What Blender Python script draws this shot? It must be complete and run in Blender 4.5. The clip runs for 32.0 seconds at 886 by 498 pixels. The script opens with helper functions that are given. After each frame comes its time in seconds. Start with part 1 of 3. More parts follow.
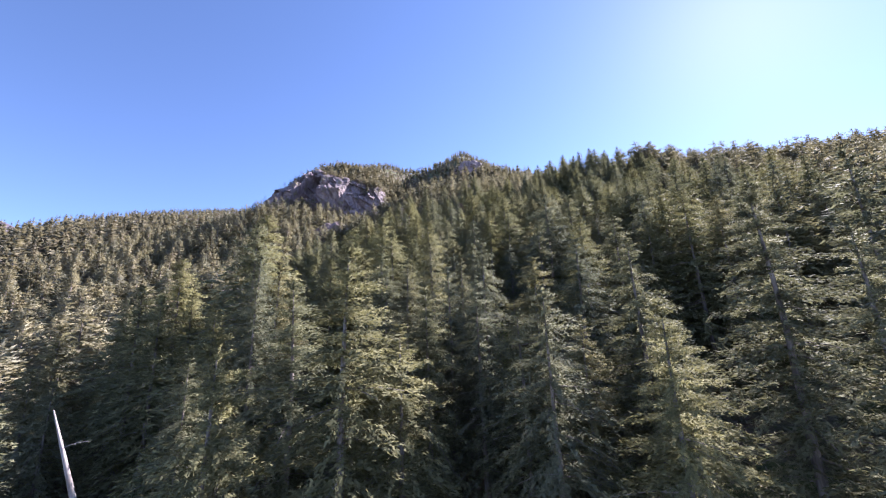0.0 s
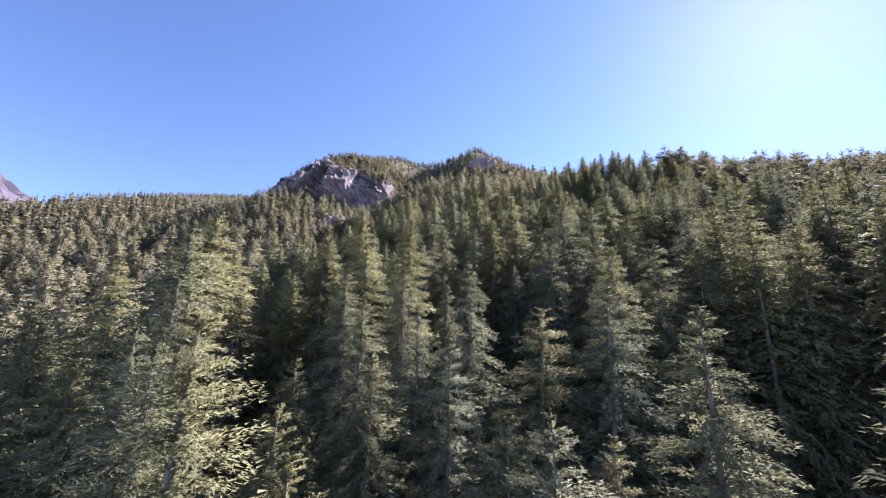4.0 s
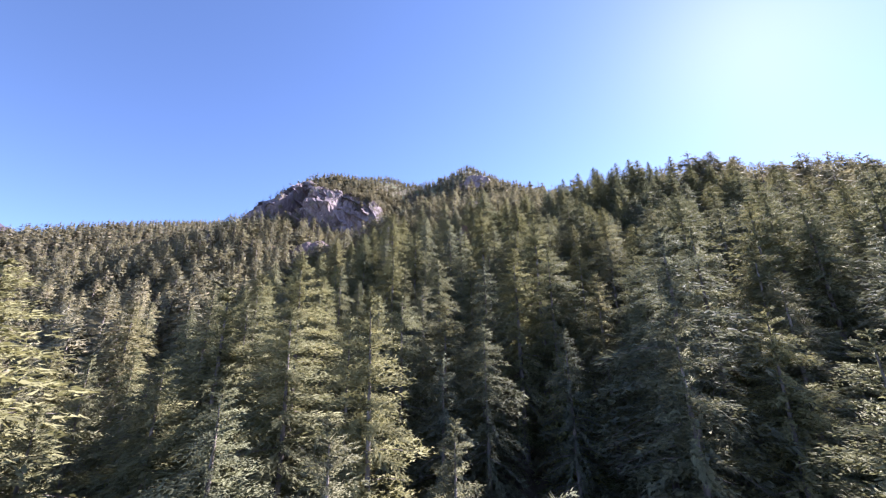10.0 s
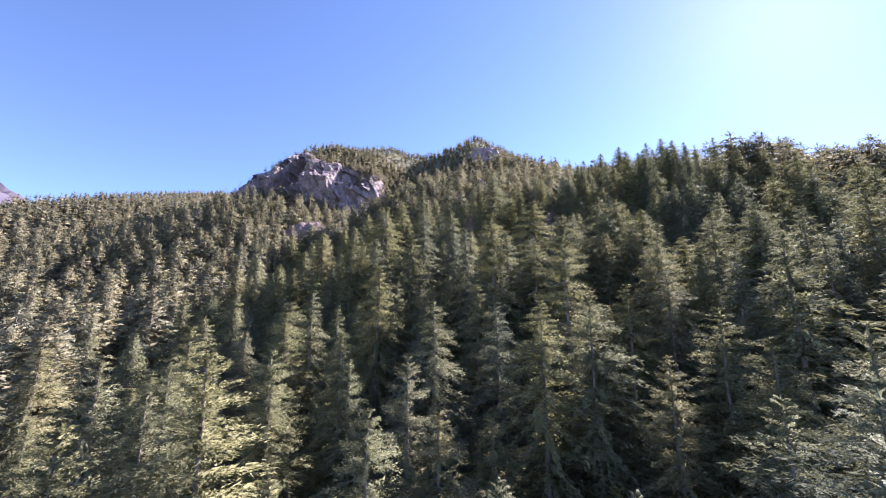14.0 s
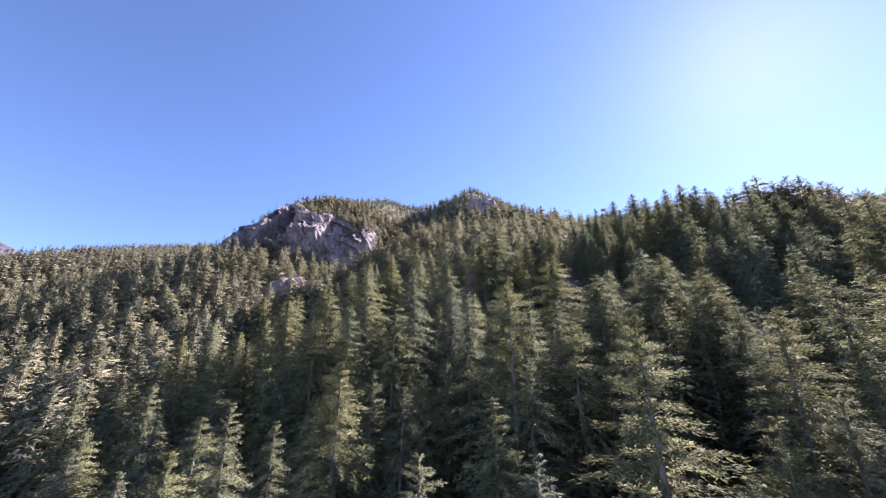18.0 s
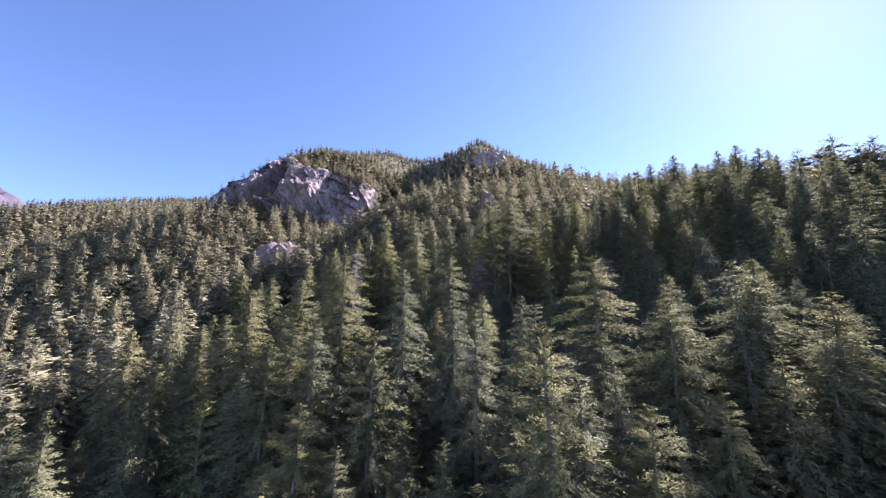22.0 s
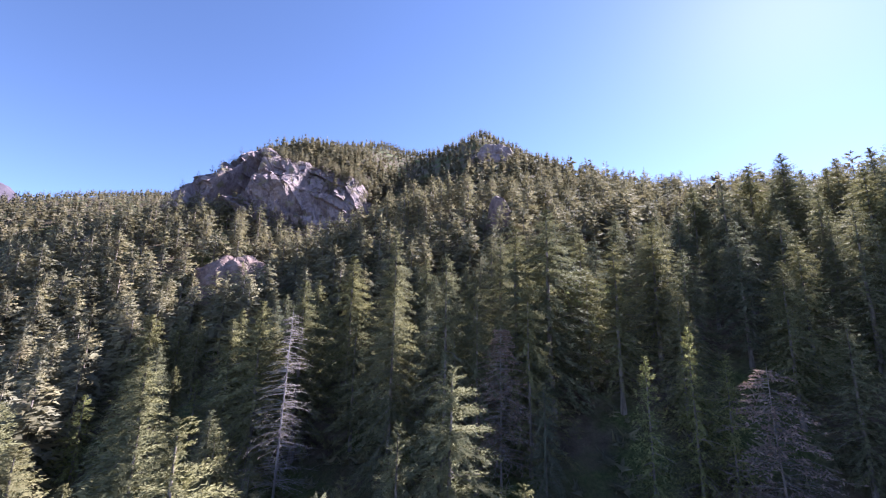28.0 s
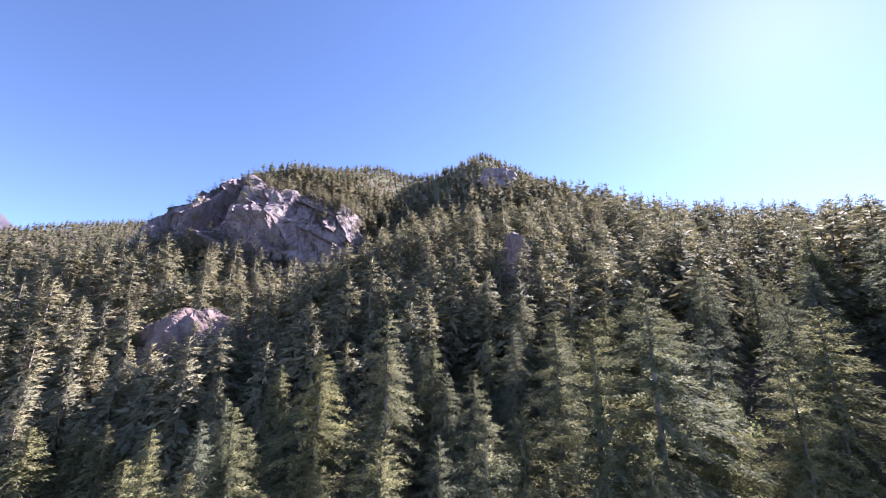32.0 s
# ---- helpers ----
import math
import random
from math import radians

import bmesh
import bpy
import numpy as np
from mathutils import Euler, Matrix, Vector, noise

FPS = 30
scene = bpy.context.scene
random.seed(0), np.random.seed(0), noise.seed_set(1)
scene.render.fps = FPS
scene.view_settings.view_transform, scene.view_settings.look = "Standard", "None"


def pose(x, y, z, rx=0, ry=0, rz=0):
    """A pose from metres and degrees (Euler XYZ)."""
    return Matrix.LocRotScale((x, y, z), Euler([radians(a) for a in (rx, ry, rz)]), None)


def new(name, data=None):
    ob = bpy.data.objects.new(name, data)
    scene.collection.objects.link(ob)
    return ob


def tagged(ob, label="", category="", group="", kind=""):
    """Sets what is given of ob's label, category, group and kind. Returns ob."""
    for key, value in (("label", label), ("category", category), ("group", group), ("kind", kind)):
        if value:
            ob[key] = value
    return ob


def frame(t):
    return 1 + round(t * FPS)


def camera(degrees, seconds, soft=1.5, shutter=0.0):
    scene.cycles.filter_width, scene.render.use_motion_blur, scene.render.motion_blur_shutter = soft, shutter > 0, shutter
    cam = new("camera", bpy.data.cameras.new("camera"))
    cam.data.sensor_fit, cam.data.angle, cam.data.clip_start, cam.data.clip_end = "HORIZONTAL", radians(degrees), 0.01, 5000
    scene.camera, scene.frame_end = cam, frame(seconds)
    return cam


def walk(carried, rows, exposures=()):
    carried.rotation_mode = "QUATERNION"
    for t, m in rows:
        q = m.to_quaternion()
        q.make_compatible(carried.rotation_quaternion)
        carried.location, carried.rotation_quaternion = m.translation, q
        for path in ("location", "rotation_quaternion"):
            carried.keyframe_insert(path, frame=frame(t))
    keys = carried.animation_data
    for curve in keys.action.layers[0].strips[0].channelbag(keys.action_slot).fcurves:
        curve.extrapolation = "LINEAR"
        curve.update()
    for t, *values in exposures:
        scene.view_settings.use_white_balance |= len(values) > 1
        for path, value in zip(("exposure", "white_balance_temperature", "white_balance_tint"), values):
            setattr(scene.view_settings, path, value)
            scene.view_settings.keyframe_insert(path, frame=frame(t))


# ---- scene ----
cam = camera(101.8, 32.0, soft=1.2)
METRES, EYE, TILT, LEAN, TURN = 120.0, 20.0, 7.0, 1.2, 0.0
ROWS = [
    (0.0, 0.0, 0.0, 0.0, 0.0, 0.0, -0.0),
    (0.5, 0.0006, 0.012, 0.0033, -0.1, 0.04, -0.09),
    (1.0, 0.0025, 0.0232, 0.0063, 0.23, -0.05, -0.02),
    (1.5, 0.0052, 0.0344, 0.0091, 0.43, -0.07, -0.4),
    (2.0, 0.0085, 0.0452, 0.0122, 0.41, -0.06, -0.84),
    (2.5, 0.0124, 0.0562, 0.0151, 1.15, -0.2, -1.68),
    (3.0, 0.0157, 0.0675, 0.0183, 0.87, -0.31, -1.92),
    (3.5, 0.0194, 0.0789, 0.0217, 1.26, -0.55, -2.49),
    (5.5, 0.0253, 0.1268, 0.036, 2.36, -1.52, -4.48),
    (6.0, 0.025, 0.1408, 0.0376, 2.54, -1.6, -4.43),
    (6.5, 0.0229, 0.1546, 0.0385, 1.72, -1.51, -3.39),
    (7.0, 0.0194, 0.1685, 0.0394, -0.05, -1.39, -1.14),
    (7.5, 0.0181, 0.1834, 0.0396, 0.41, -1.46, -1.17),
    (8.0, 0.0171, 0.1982, 0.0399, 0.58, -0.81, -1.35),
    (8.5, 0.0161, 0.2137, 0.0396, 0.55, -0.47, -1.6),
    (9.0, 0.0158, 0.2282, 0.0403, 0.61, 0.55, -1.55),
    (9.5, 0.0154, 0.243, 0.0416, 0.62, 2.07, -1.54),
    (10.0, 0.0152, 0.2578, 0.0443, 0.68, 2.54, -1.53),
    (10.5, 0.0153, 0.272, 0.0484, 0.81, 4.02, -1.5),
    (11.0, 0.0158, 0.2851, 0.0549, 0.87, 3.89, -1.55),
    (11.5, 0.0163, 0.297, 0.063, 0.94, 2.39, -1.67),
    (12.0, 0.0167, 0.308, 0.0716, 1.11, 0.94, -1.74),
    (12.5, 0.0172, 0.3186, 0.0796, 1.16, 0.22, -1.94),
    (13.0, 0.0175, 0.3302, 0.089, 1.3, -2.98, -2.03),
    (13.5, 0.0176, 0.3421, 0.0951, 1.39, -3.57, -2.22),
    (14.0, 0.0174, 0.3544, 0.0988, 1.53, -2.45, -2.29),
    (14.5, 0.0173, 0.3672, 0.1013, 1.51, -2.41, -2.43),
    (16.5, 0.0165, 0.4273, 0.1114, 1.14, -0.45, -1.55),
    (17.0, 0.0159, 0.4431, 0.1103, 1.12, 2.02, -1.84),
    (17.5, 0.0153, 0.457, 0.1114, 1.06, 4.78, -1.85),
    (18.0, 0.0152, 0.469, 0.1145, 0.95, 5.6, -1.96),
    (18.5, 0.0157, 0.4807, 0.1205, 1.28, 3.53, -2.16),
    (19.0, 0.0166, 0.4922, 0.1286, 1.5, -1.11, -2.01),
    (19.5, 0.0178, 0.5055, 0.1355, 1.81, -4.28, -2.09),
    (20.0, 0.0175, 0.5171, 0.1415, 1.81, -4.79, -2.2),
    (20.5, 0.0167, 0.5318, 0.146, 1.75, -1.75, -2.44),
    (21.0, 0.0162, 0.5478, 0.1507, 1.64, -0.41, -2.45),
    (21.5, 0.0158, 0.5632, 0.1552, 1.51, 0.09, -2.59),
    (22.0, 0.0155, 0.5788, 0.1613, 1.67, -2.07, -2.63),
    (22.5, 0.0154, 0.5946, 0.1664, 1.6, -2.58, -2.7),
    (23.0, 0.0152, 0.6108, 0.1707, 1.62, -2.44, -2.74),
    (23.5, 0.015, 0.6277, 0.1749, 1.62, -2.92, -2.91),
    (24.0, 0.0146, 0.6444, 0.1787, 1.32, -2.68, -3.08),
    (24.5, 0.0143, 0.6618, 0.1821, 1.3, -3.03, -3.2),
    (25.0, 0.0139, 0.6788, 0.1847, 1.59, -1.61, -3.2),
    (25.5, 0.0134, 0.696, 0.1868, 1.46, -1.4, -3.47),
    (27.5, 0.01, 0.7763, 0.2091, 1.47, -3.39, -2.92),
    (28.0, 0.009, 0.7984, 0.2131, 1.58, -3.26, -3.16),
    (28.5, 0.0075, 0.8202, 0.2175, 1.85, -3.16, -3.14),
    (29.0, 0.0055, 0.8408, 0.2221, 1.89, -1.38, -3.18),
    (29.5, 0.0037, 0.8613, 0.2266, 1.71, 0.16, -3.38),
    (30.0, 0.0015, 0.8815, 0.2318, 1.76, 0.27, -3.51),
    (30.5, -0.0011, 0.9002, 0.2377, 1.98, 0.16, -3.44),
    (31.0, -0.0038, 0.9178, 0.2435, 2.16, 0.19, -3.22),
    (31.5, -0.0072, 0.9341, 0.2496, 1.6, 0.06, -3.22),
    (32.0, -0.0112, 0.9489, 0.2557, 1.24, 0.08, -2.36),
]
# the plan below is drawn along the slope; this stands its firs upright
SLOPE_UP = Vector((-0.02, 0.115, 0.993)).normalized()
LEVEL = Matrix.Translation((0, 0, EYE)) @ SLOPE_UP.rotation_difference(Vector((0, 0, 1))).to_matrix().to_4x4() @ Matrix.Translation((0, 0, -EYE))
# stops, kelvin and tint along the flight
EXPOSURES = [(t, stops, 5700, 24) for t, stops in ((0.0, 2.22), (3.0, 2.19), (6.0, 2.29), (8.0, 2.29), (9.0, 2.36), (10.0, 2.29), (11.0, 2.32), (12.0, 2.22), (13.0, 2.16), (14.0, 2.34), (17.0, 2.36), (18.0, 2.19), (19.0, 2.02), (20.0, 2.26), (21.0, 2.36), (22.0, 2.22), (24.0, 2.26), (25.0, 2.27), (28.0, 2.16), (29.0, 2.29), (30.0, 2.26), (32.0, 2.24))]
walk(cam, [(t, LEVEL @ pose(0, 0, EYE, TILT, LEAN, TURN) @ pose(METRES * x, METRES * y, METRES * z, 90 + pitch, roll, yaw)) for t, x, y, z, yaw, pitch, roll in ROWS], EXPOSURES)

# ---------------------------------------------------------------- light
SUN_ELEV, SUN_AZ = 37.0, 47.5          # degrees above the horizon, degrees from +y towards +x
world = bpy.data.worlds.new("sky")
scene.world = world
world.use_nodes = True
wn, wl = world.node_tree.nodes, world.node_tree.links
sky = wn.new("ShaderNodeTexSky")
sky.sky_type = "NISHITA"
sky.sun_disc = False
sky.sun_elevation = radians(SUN_ELEV)
sky.sun_rotation = radians(SUN_AZ)
sky.altitude = 1200
sky.air_density = 0.58
sky.dust_density = 0.15
sky.ozone_density = 1.0
wl.new(sky.outputs["Color"], wn["Background"].inputs["Color"])
wn["Background"].inputs["Strength"].default_value = 0.080

sun = new("sun", bpy.data.lights.new("sun", "SUN"))
sun.data.energy, sun.data.angle, sun.data.color = 5.3, radians(0.53), (1.0, 0.935, 0.86)
ea, ee = radians(SUN_AZ), radians(SUN_ELEV)
sun_dir = Vector((math.sin(ea) * math.cos(ee), math.cos(ea) * math.cos(ee), math.sin(ee)))
sun.matrix_basis = Matrix.Translation((60, 60, 160)) @ sun_dir.to_track_quat("Z", "Y").to_matrix().to_4x4()


# ---------------------------------------------------------------- materials
class Mat:
    """A principled material with short-hands for its node tree."""

    def __init__(self, name, rough=0.8):
        self.m = bpy.data.materials.new(name)
        self.m.use_nodes = True
        self.n, self.l = self.m.node_tree.nodes, self.m.node_tree.links
        self.b = self.n["Principled BSDF"]
        self.b.inputs["Roughness"].default_value = rough
        self.b.inputs["Specular IOR Level"].default_value = 0.2
        self.pos = self.n.new("ShaderNodeNewGeometry")

    def noise(self, scale, detail=4.0, rough=0.6, stretch=None):
        n = self.n.new("ShaderNodeTexNoise")
        n.inputs["Scale"].default_value, n.inputs["Detail"].default_value = scale, detail
        n.inputs["Roughness"].default_value = rough
        src = self.pos.outputs["Position"]
        if stretch:
            mp = self.n.new("ShaderNodeMapping")
            mp.inputs["Scale"].default_value = stretch
            self.l.new(src, mp.inputs["Vector"])
            src = mp.outputs["Vector"]
        self.l.new(src, n.inputs["Vector"])
        return n.outputs["Fac"]

    def voronoi(self, scale, feature="DISTANCE_TO_EDGE", stretch=(1, 1, 1)):
        n = self.n.new("ShaderNodeTexVoronoi")
        n.feature = feature
        n.inputs["Scale"].default_value = scale
        mp = self.n.new("ShaderNodeMapping")
        mp.inputs["Scale"].default_value = stretch
        self.l.new(self.pos.outputs["Position"], mp.inputs["Vector"])
        self.l.new(mp.outputs["Vector"], n.inputs["Vector"])
        return n.outputs["Distance"]

    def ramp(self, fac, stops):
        r = self.n.new("ShaderNodeValToRGB")
        while len(r.color_ramp.elements) < len(stops):
            r.color_ramp.elements.new(0.5)
        for e, (p, c) in zip(r.color_ramp.elements, stops):
            e.position, e.color = p, (*c, 1)
        self.l.new(fac, r.inputs["Fac"])
        return r.outputs["Color"]

    def mix(self, fac, a, b, mode="MIX"):
        x = self.n.new("ShaderNodeMix")
        x.data_type, x.blend_type = "RGBA", mode
        for sock, v in ((x.inputs["Factor"], fac), (x.inputs["A"], a), (x.inputs["B"], b)):
            if isinstance(v, bpy.types.NodeSocket):
                self.l.new(v, sock)
            elif isinstance(v, (int, float)):
                sock.default_value = v
            else:
                sock.default_value = (*v, 1)
        return x.outputs["Result"]

    def math(self, op, a, b=0.0):
        x = self.n.new("ShaderNodeMath")
        x.operation = op
        for sock, v in zip(x.inputs, (a, b)):
            if isinstance(v, bpy.types.NodeSocket):
                self.l.new(v, sock)
            else:
                sock.default_value = v
        return x.outputs[0]

    def colour(self, c):
        self.l.new(c, self.b.inputs["Base Color"])

    def bump(self, height, strength, distance):
        b = self.n.new("ShaderNodeBump")
        b.inputs["Strength"].default_value, b.inputs["Distance"].default_value = strength, distance
        self.l.new(height, b.inputs["Height"])
        self.l.new(b.outputs["Normal"], self.b.inputs["Normal"])


def foliage(name, dark, mid, light, glow=0.29, per_object=True):
    """Needles or leaves: a colour that varies from tree to tree, from spray to spray and along the hillside; light shines through."""
    k = Mat(name, 0.8)
    k.b.inputs["Specular IOR Level"].default_value = 0.06
    isl = k.pos.outputs["Random Per Island"]
    if per_object:
        info = k.n.new("ShaderNodeObjectInfo")
        tree = info.outputs["Random"]
    else:
        tree = k.ramp(k.noise(0.21, 1.0), [(0.34, (0, 0, 0)), (0.66, (1, 1, 1))])
    a = k.ramp(isl, [(0.0, dark), (0.5, mid), (1.0, light)])
    # whole trees lean to olive, to blue-green or to a dull brown-green
    tone = k.ramp(tree, [(0.0, (0.86, 0.92, 0.98)), (0.3, (0.95, 0.98, 0.95)), (0.55, (1.0, 1.0, 0.9)),
                         (0.8, (1.06, 1.06, 0.93)), (1.0, (1.02, 0.98, 0.95))])
    c = k.mix(1.0, a, tone, "MULTIPLY")
    c = k.mix(k.math("MULTIPLY", k.noise(0.9, 3.0), 0.55), c, k.mix(1.0, c, (1.24, 1.22, 1.04), "MULTIPLY"))
    k.colour(c)
    t = k.n.new("ShaderNodeBsdfTranslucent")
    k.l.new(k.mix(1.0, c, (1.25, 1.25, 1.05), "MULTIPLY"), t.inputs["Color"])
    ms = k.n.new("ShaderNodeMixShader")
    ms.inputs[0].default_value = glow
    k.l.new(k.b.outputs[0], ms.inputs[1])
    k.l.new(t.outputs[0], ms.inputs[2])
    k.l.new(ms.outputs[0], k.n["Material Output"].inputs["Surface"])
    return k.m


NEEDLES = foliage("fir_needles", (0.133, 0.127, 0.074), (0.168, 0.160, 0.093), (0.213, 0.198, 0.115))
NEEDLES_BLUE = foliage("spruce_needles", (0.118, 0.117, 0.080), (0.150, 0.148, 0.100), (0.191, 0.183, 0.126))
NEEDLES_YOUNG = foliage("young_needles", (0.147, 0.151, 0.069), (0.191, 0.193, 0.088), (0.239, 0.235, 0.113))
NEEDLES_FAR = foliage("mountainside_needles", (0.154, 0.139, 0.097), (0.193, 0.173, 0.121), (0.238, 0.210, 0.149), per_object=False)
NEEDLES_RIDGE = foliage("ridge_needles", (0.130, 0.116, 0.086), (0.163, 0.145, 0.108), (0.201, 0.177, 0.133), per_object=False)
NEEDLES_DEAD = foliage("dry_needles", (0.19, 0.13, 0.112), (0.26, 0.175, 0.15), (0.34, 0.235, 0.20), glow=0.25)
LEAVES = foliage("broad_leaves", (0.14, 0.155, 0.06), (0.22, 0.235, 0.10), (0.32, 0.33, 0.16))


def bark(name, dark, light):
    k = Mat(name, 0.9)
    n = k.noise(3.0, 5.0, 0.65, (1, 1, 0.18))
    k.colour(k.mix(k.ramp(k.noise(0.35, 2.0), [(0.4, (0, 0, 0)), (0.65, (1, 1, 1))]), k.ramp(n, [(0.3, dark), (0.7, light)]),
                   k.ramp(n, [(0.3, [v * 0.7 for v in dark]), (0.7, [v * 0.75 for v in light])])))
    k.bump(n, 0.8, 0.05)
    return k.m


BARK = bark("fir_bark", (0.08, 0.064, 0.054), (0.30, 0.255, 0.225))
DEADWOOD = bark("bleached_wood", (0.20, 0.165, 0.15), (0.44, 0.39, 0.36))


def rock(name, dark, mid, light, lichen):
    k = Mat(name, 0.88)
    big = k.noise(0.11, 5.0, 0.62, (1, 1, 0.6))
    fine = k.noise(1.3, 6.0, 0.7)
    streak = k.noise(0.4, 5.0, 0.6, (1.2, 1.2, 0.35))
    c = k.ramp(big, [(0.30, dark), (0.5, mid), (0.72, light)])
    c = k.mix(k.ramp(streak, [(0.42, (0, 0, 0)), (0.62, (1, 1, 1))]), c, k.mix(1.0, c, (0.58, 0.55, 0.58), "MULTIPLY"))
    c = k.mix(k.ramp(fine, [(0.50, (0, 0, 0)), (0.70, (1, 1, 1))]), c, light)
    c = k.mix(k.ramp(k.noise(0.24, 4.0), [(0.56, (0, 0, 0)), (0.66, (1, 1, 1))]), c, lichen)
    k.colour(c)
    edge = k.ramp(k.voronoi(0.34, stretch=(1.1, 1.1, 0.6)), [(0.0, (0, 0, 0)), (0.07, (1, 1, 1))])
    h = k.mix(0.5, k.mix(0.5, fine, streak), edge)
    k.bump(h, 0.6, 0.45)
    return k.m


ROCK = rock("cliff_rock", (0.205, 0.157, 0.160), (0.26, 0.202, 0.202), (0.305, 0.245, 0.24), (0.18, 0.152, 0.10))
ROCK_RED = rock("outcrop_rock", (0.145, 0.096, 0.086), (0.20, 0.14, 0.125), (0.255, 0.19, 0.17), (0.15, 0.12, 0.08))


def far_rock():
    k = Mat("far_mountain_rock", 0.9)
    sep = k.n.new("ShaderNodeSeparateXYZ")
    k.l.new(k.pos.outputs["Position"], sep.inputs[0])
    z = k.math("ADD", sep.outputs["Z"], k.math("MULTIPLY", k.noise(0.012, 5.0), 160.0))
    snow = k.ramp(k.math("DIVIDE", k.math("SUBTRACT", z, 730.0), 100.0), [(0.35, (0, 0, 0)), (0.6, (1, 1, 1))])
    k.colour(k.mix(snow, k.ramp(k.noise(0.02, 5.0), [(0.35, (0.055, 0.045, 0.06)), (0.7, (0.09, 0.075, 0.095))]), (0.85, 0.86, 0.9)))
    return k.m


def forest_floor():
    k = Mat("forest_floor", 0.95)
    a = k.ramp(k.noise(0.5, 6.0, 0.7), [(0.3, (0.07, 0.053, 0.038)), (0.55, (0.15, 0.115, 0.08)), (0.75, (0.23, 0.19, 0.13))])
    g = k.ramp(k.noise(3.0, 4.0), [(0.35, (0.06, 0.075, 0.024)), (0.7, (0.14, 0.15, 0.055))])
    k.colour(k.mix(k.ramp(k.noise(0.11, 4.0), [(0.44, (0, 0, 0)), (0.60, (1, 1, 1))]), a, g))
    k.bump(k.noise(2.2, 6.0, 0.7), 1.0, 0.35)
    return k.m


FLOOR = forest_floor()
FAR_ROCK = far_rock()


# ---------------------------------------------------------------- the lie of the land
def hill(x, y, a, cx, cy, sx, sy):
    return a * np.exp(-((x - cx) / sx) ** 2 - ((y - cy) / sy) ** 2)


def cliff_line(x):
    """Where the brow of the cliff runs, as y over x."""
    return 261.0 + 0.004 * (x + 99.6) ** 2


def sigmoid(u):
    return 1 / (1 + np.exp(-np.clip(u, -40, 40)))


def canopy(x, y):
    """The height of the tree tops: an even slope that flattens uphill, with a cliff, two summits and a far ridge on it."""
    x, y = np.asarray(x, float), np.asarray(y, float)
    yy = -120 + 30 * np.logaddexp(0, (y + 120) / 30)
    yy = np.where(y < 500, yy, np.minimum(y, 500 + 200 * (1 - np.exp(-(np.maximum(y, 500) - 500) / 200))))
    xx = np.clip(x, -700, 500)
    w = 12.9
    z = 11 - w * np.logaddexp(-(0.32 * yy + 0.26 * xx) / w, -(54.0 + 0.11 * yy + 0.038 * xx) / w)
    z = z + hill(x, y, 58.3, 32.8, 402.4, 66.1, 141.0) + hill(x, y, 64.0, -319.6, 267.0, 161.3, 417.3)
    z = z + hill(x, y, 10.5, 60.0, 134.0, 40.0, 26.0) + hill(x, y, 11.0, -10.2, 201.9, 28.0, 28.0)
    z = z + hill(x, y, 48.7, -74.6, 446.8, 90.6, 81.0)
    z = z + hill(x, y, 5.0, -5.0, 30.0, 70.0, 30.0)
    z = z - hill(x, y, 11.0, 180.0, 45.0, 66.0, 58.0) + hill(x, y, 5.0, 95.0, 210.0, 70.0, 60.0)
    z = z + hill(x, y, 17.0, -106.0, 214.0, 40.0, 40.0) - hill(x, y, 7.0, -42.0, 238.0, 24.0, 26.0)
    z = z - hill(x, y, 4.5, -70.0, 318.0, 22.0, 40.0) + hill(x, y, 5.0, 22.0, 378.0, 14.0, 60.0) - hill(x, y, 2.5, 47.0, 355.0, 18.0, 60.0)
    z = z - hill(x, y, 6.5, 108.0, 80.0, 26.0, 32.0) - hill(x, y, 2.0, 75.0, 205.0, 30.0, 40.0)
    yf = cliff_line(x)
    brow = np.where(x < -99.6, np.clip((x + 147) / 47.4, 0, 1) ** 0.55, np.exp(-((x + 99.6) / 56.0) ** 4))
    z = z + 49.0 * sigmoid((y - yf) / 13.5) * brow * np.exp(-(np.maximum(0, y - yf - 25) / 135.9) ** 2)
    return z


def smooth(u):
    u = np.clip(u, 0, 1)
    return u * u * (3 - 2 * u)


def slab_top(x):
    """How much farther uphill the bare slab reaches on the open side of the cliff."""
    return 10.0 * smooth((-80 - np.asarray(x, float)) / 18)


def bare_rock(x, y):
    """1 on the brow of the cliff, where no trees grow, 0 away from it."""
    x, y = np.asarray(x, float), np.asarray(y, float)
    yf = cliff_line(x)
    return smooth((x + 146) / 12) * smooth((-36 - x) / 14) * smooth((y - yf + 18) / 9) * smooth((yf + 18 + slab_top(x) - y) / 14)


def stand(x, y):
    """How tall the trees grow there."""
    tall = 17.5 - 3.5 * smooth((y - 150) / 90) - 6.5 * smooth((y - 250) / 100) - 2.0 * smooth((-np.asarray(x, float) - 130) / 150)
    tall = tall + hill(x, y, 6.0, -5.0, 30.0, 70.0, 40.0) + hill(x, y, 7.0, 32.0, 38.0, 17.0, 16.0)
    return tall - (tall - 2.0) * bare_rock(x, y)


def ground(x, y):
    return canopy(x, y) - stand(x, y)


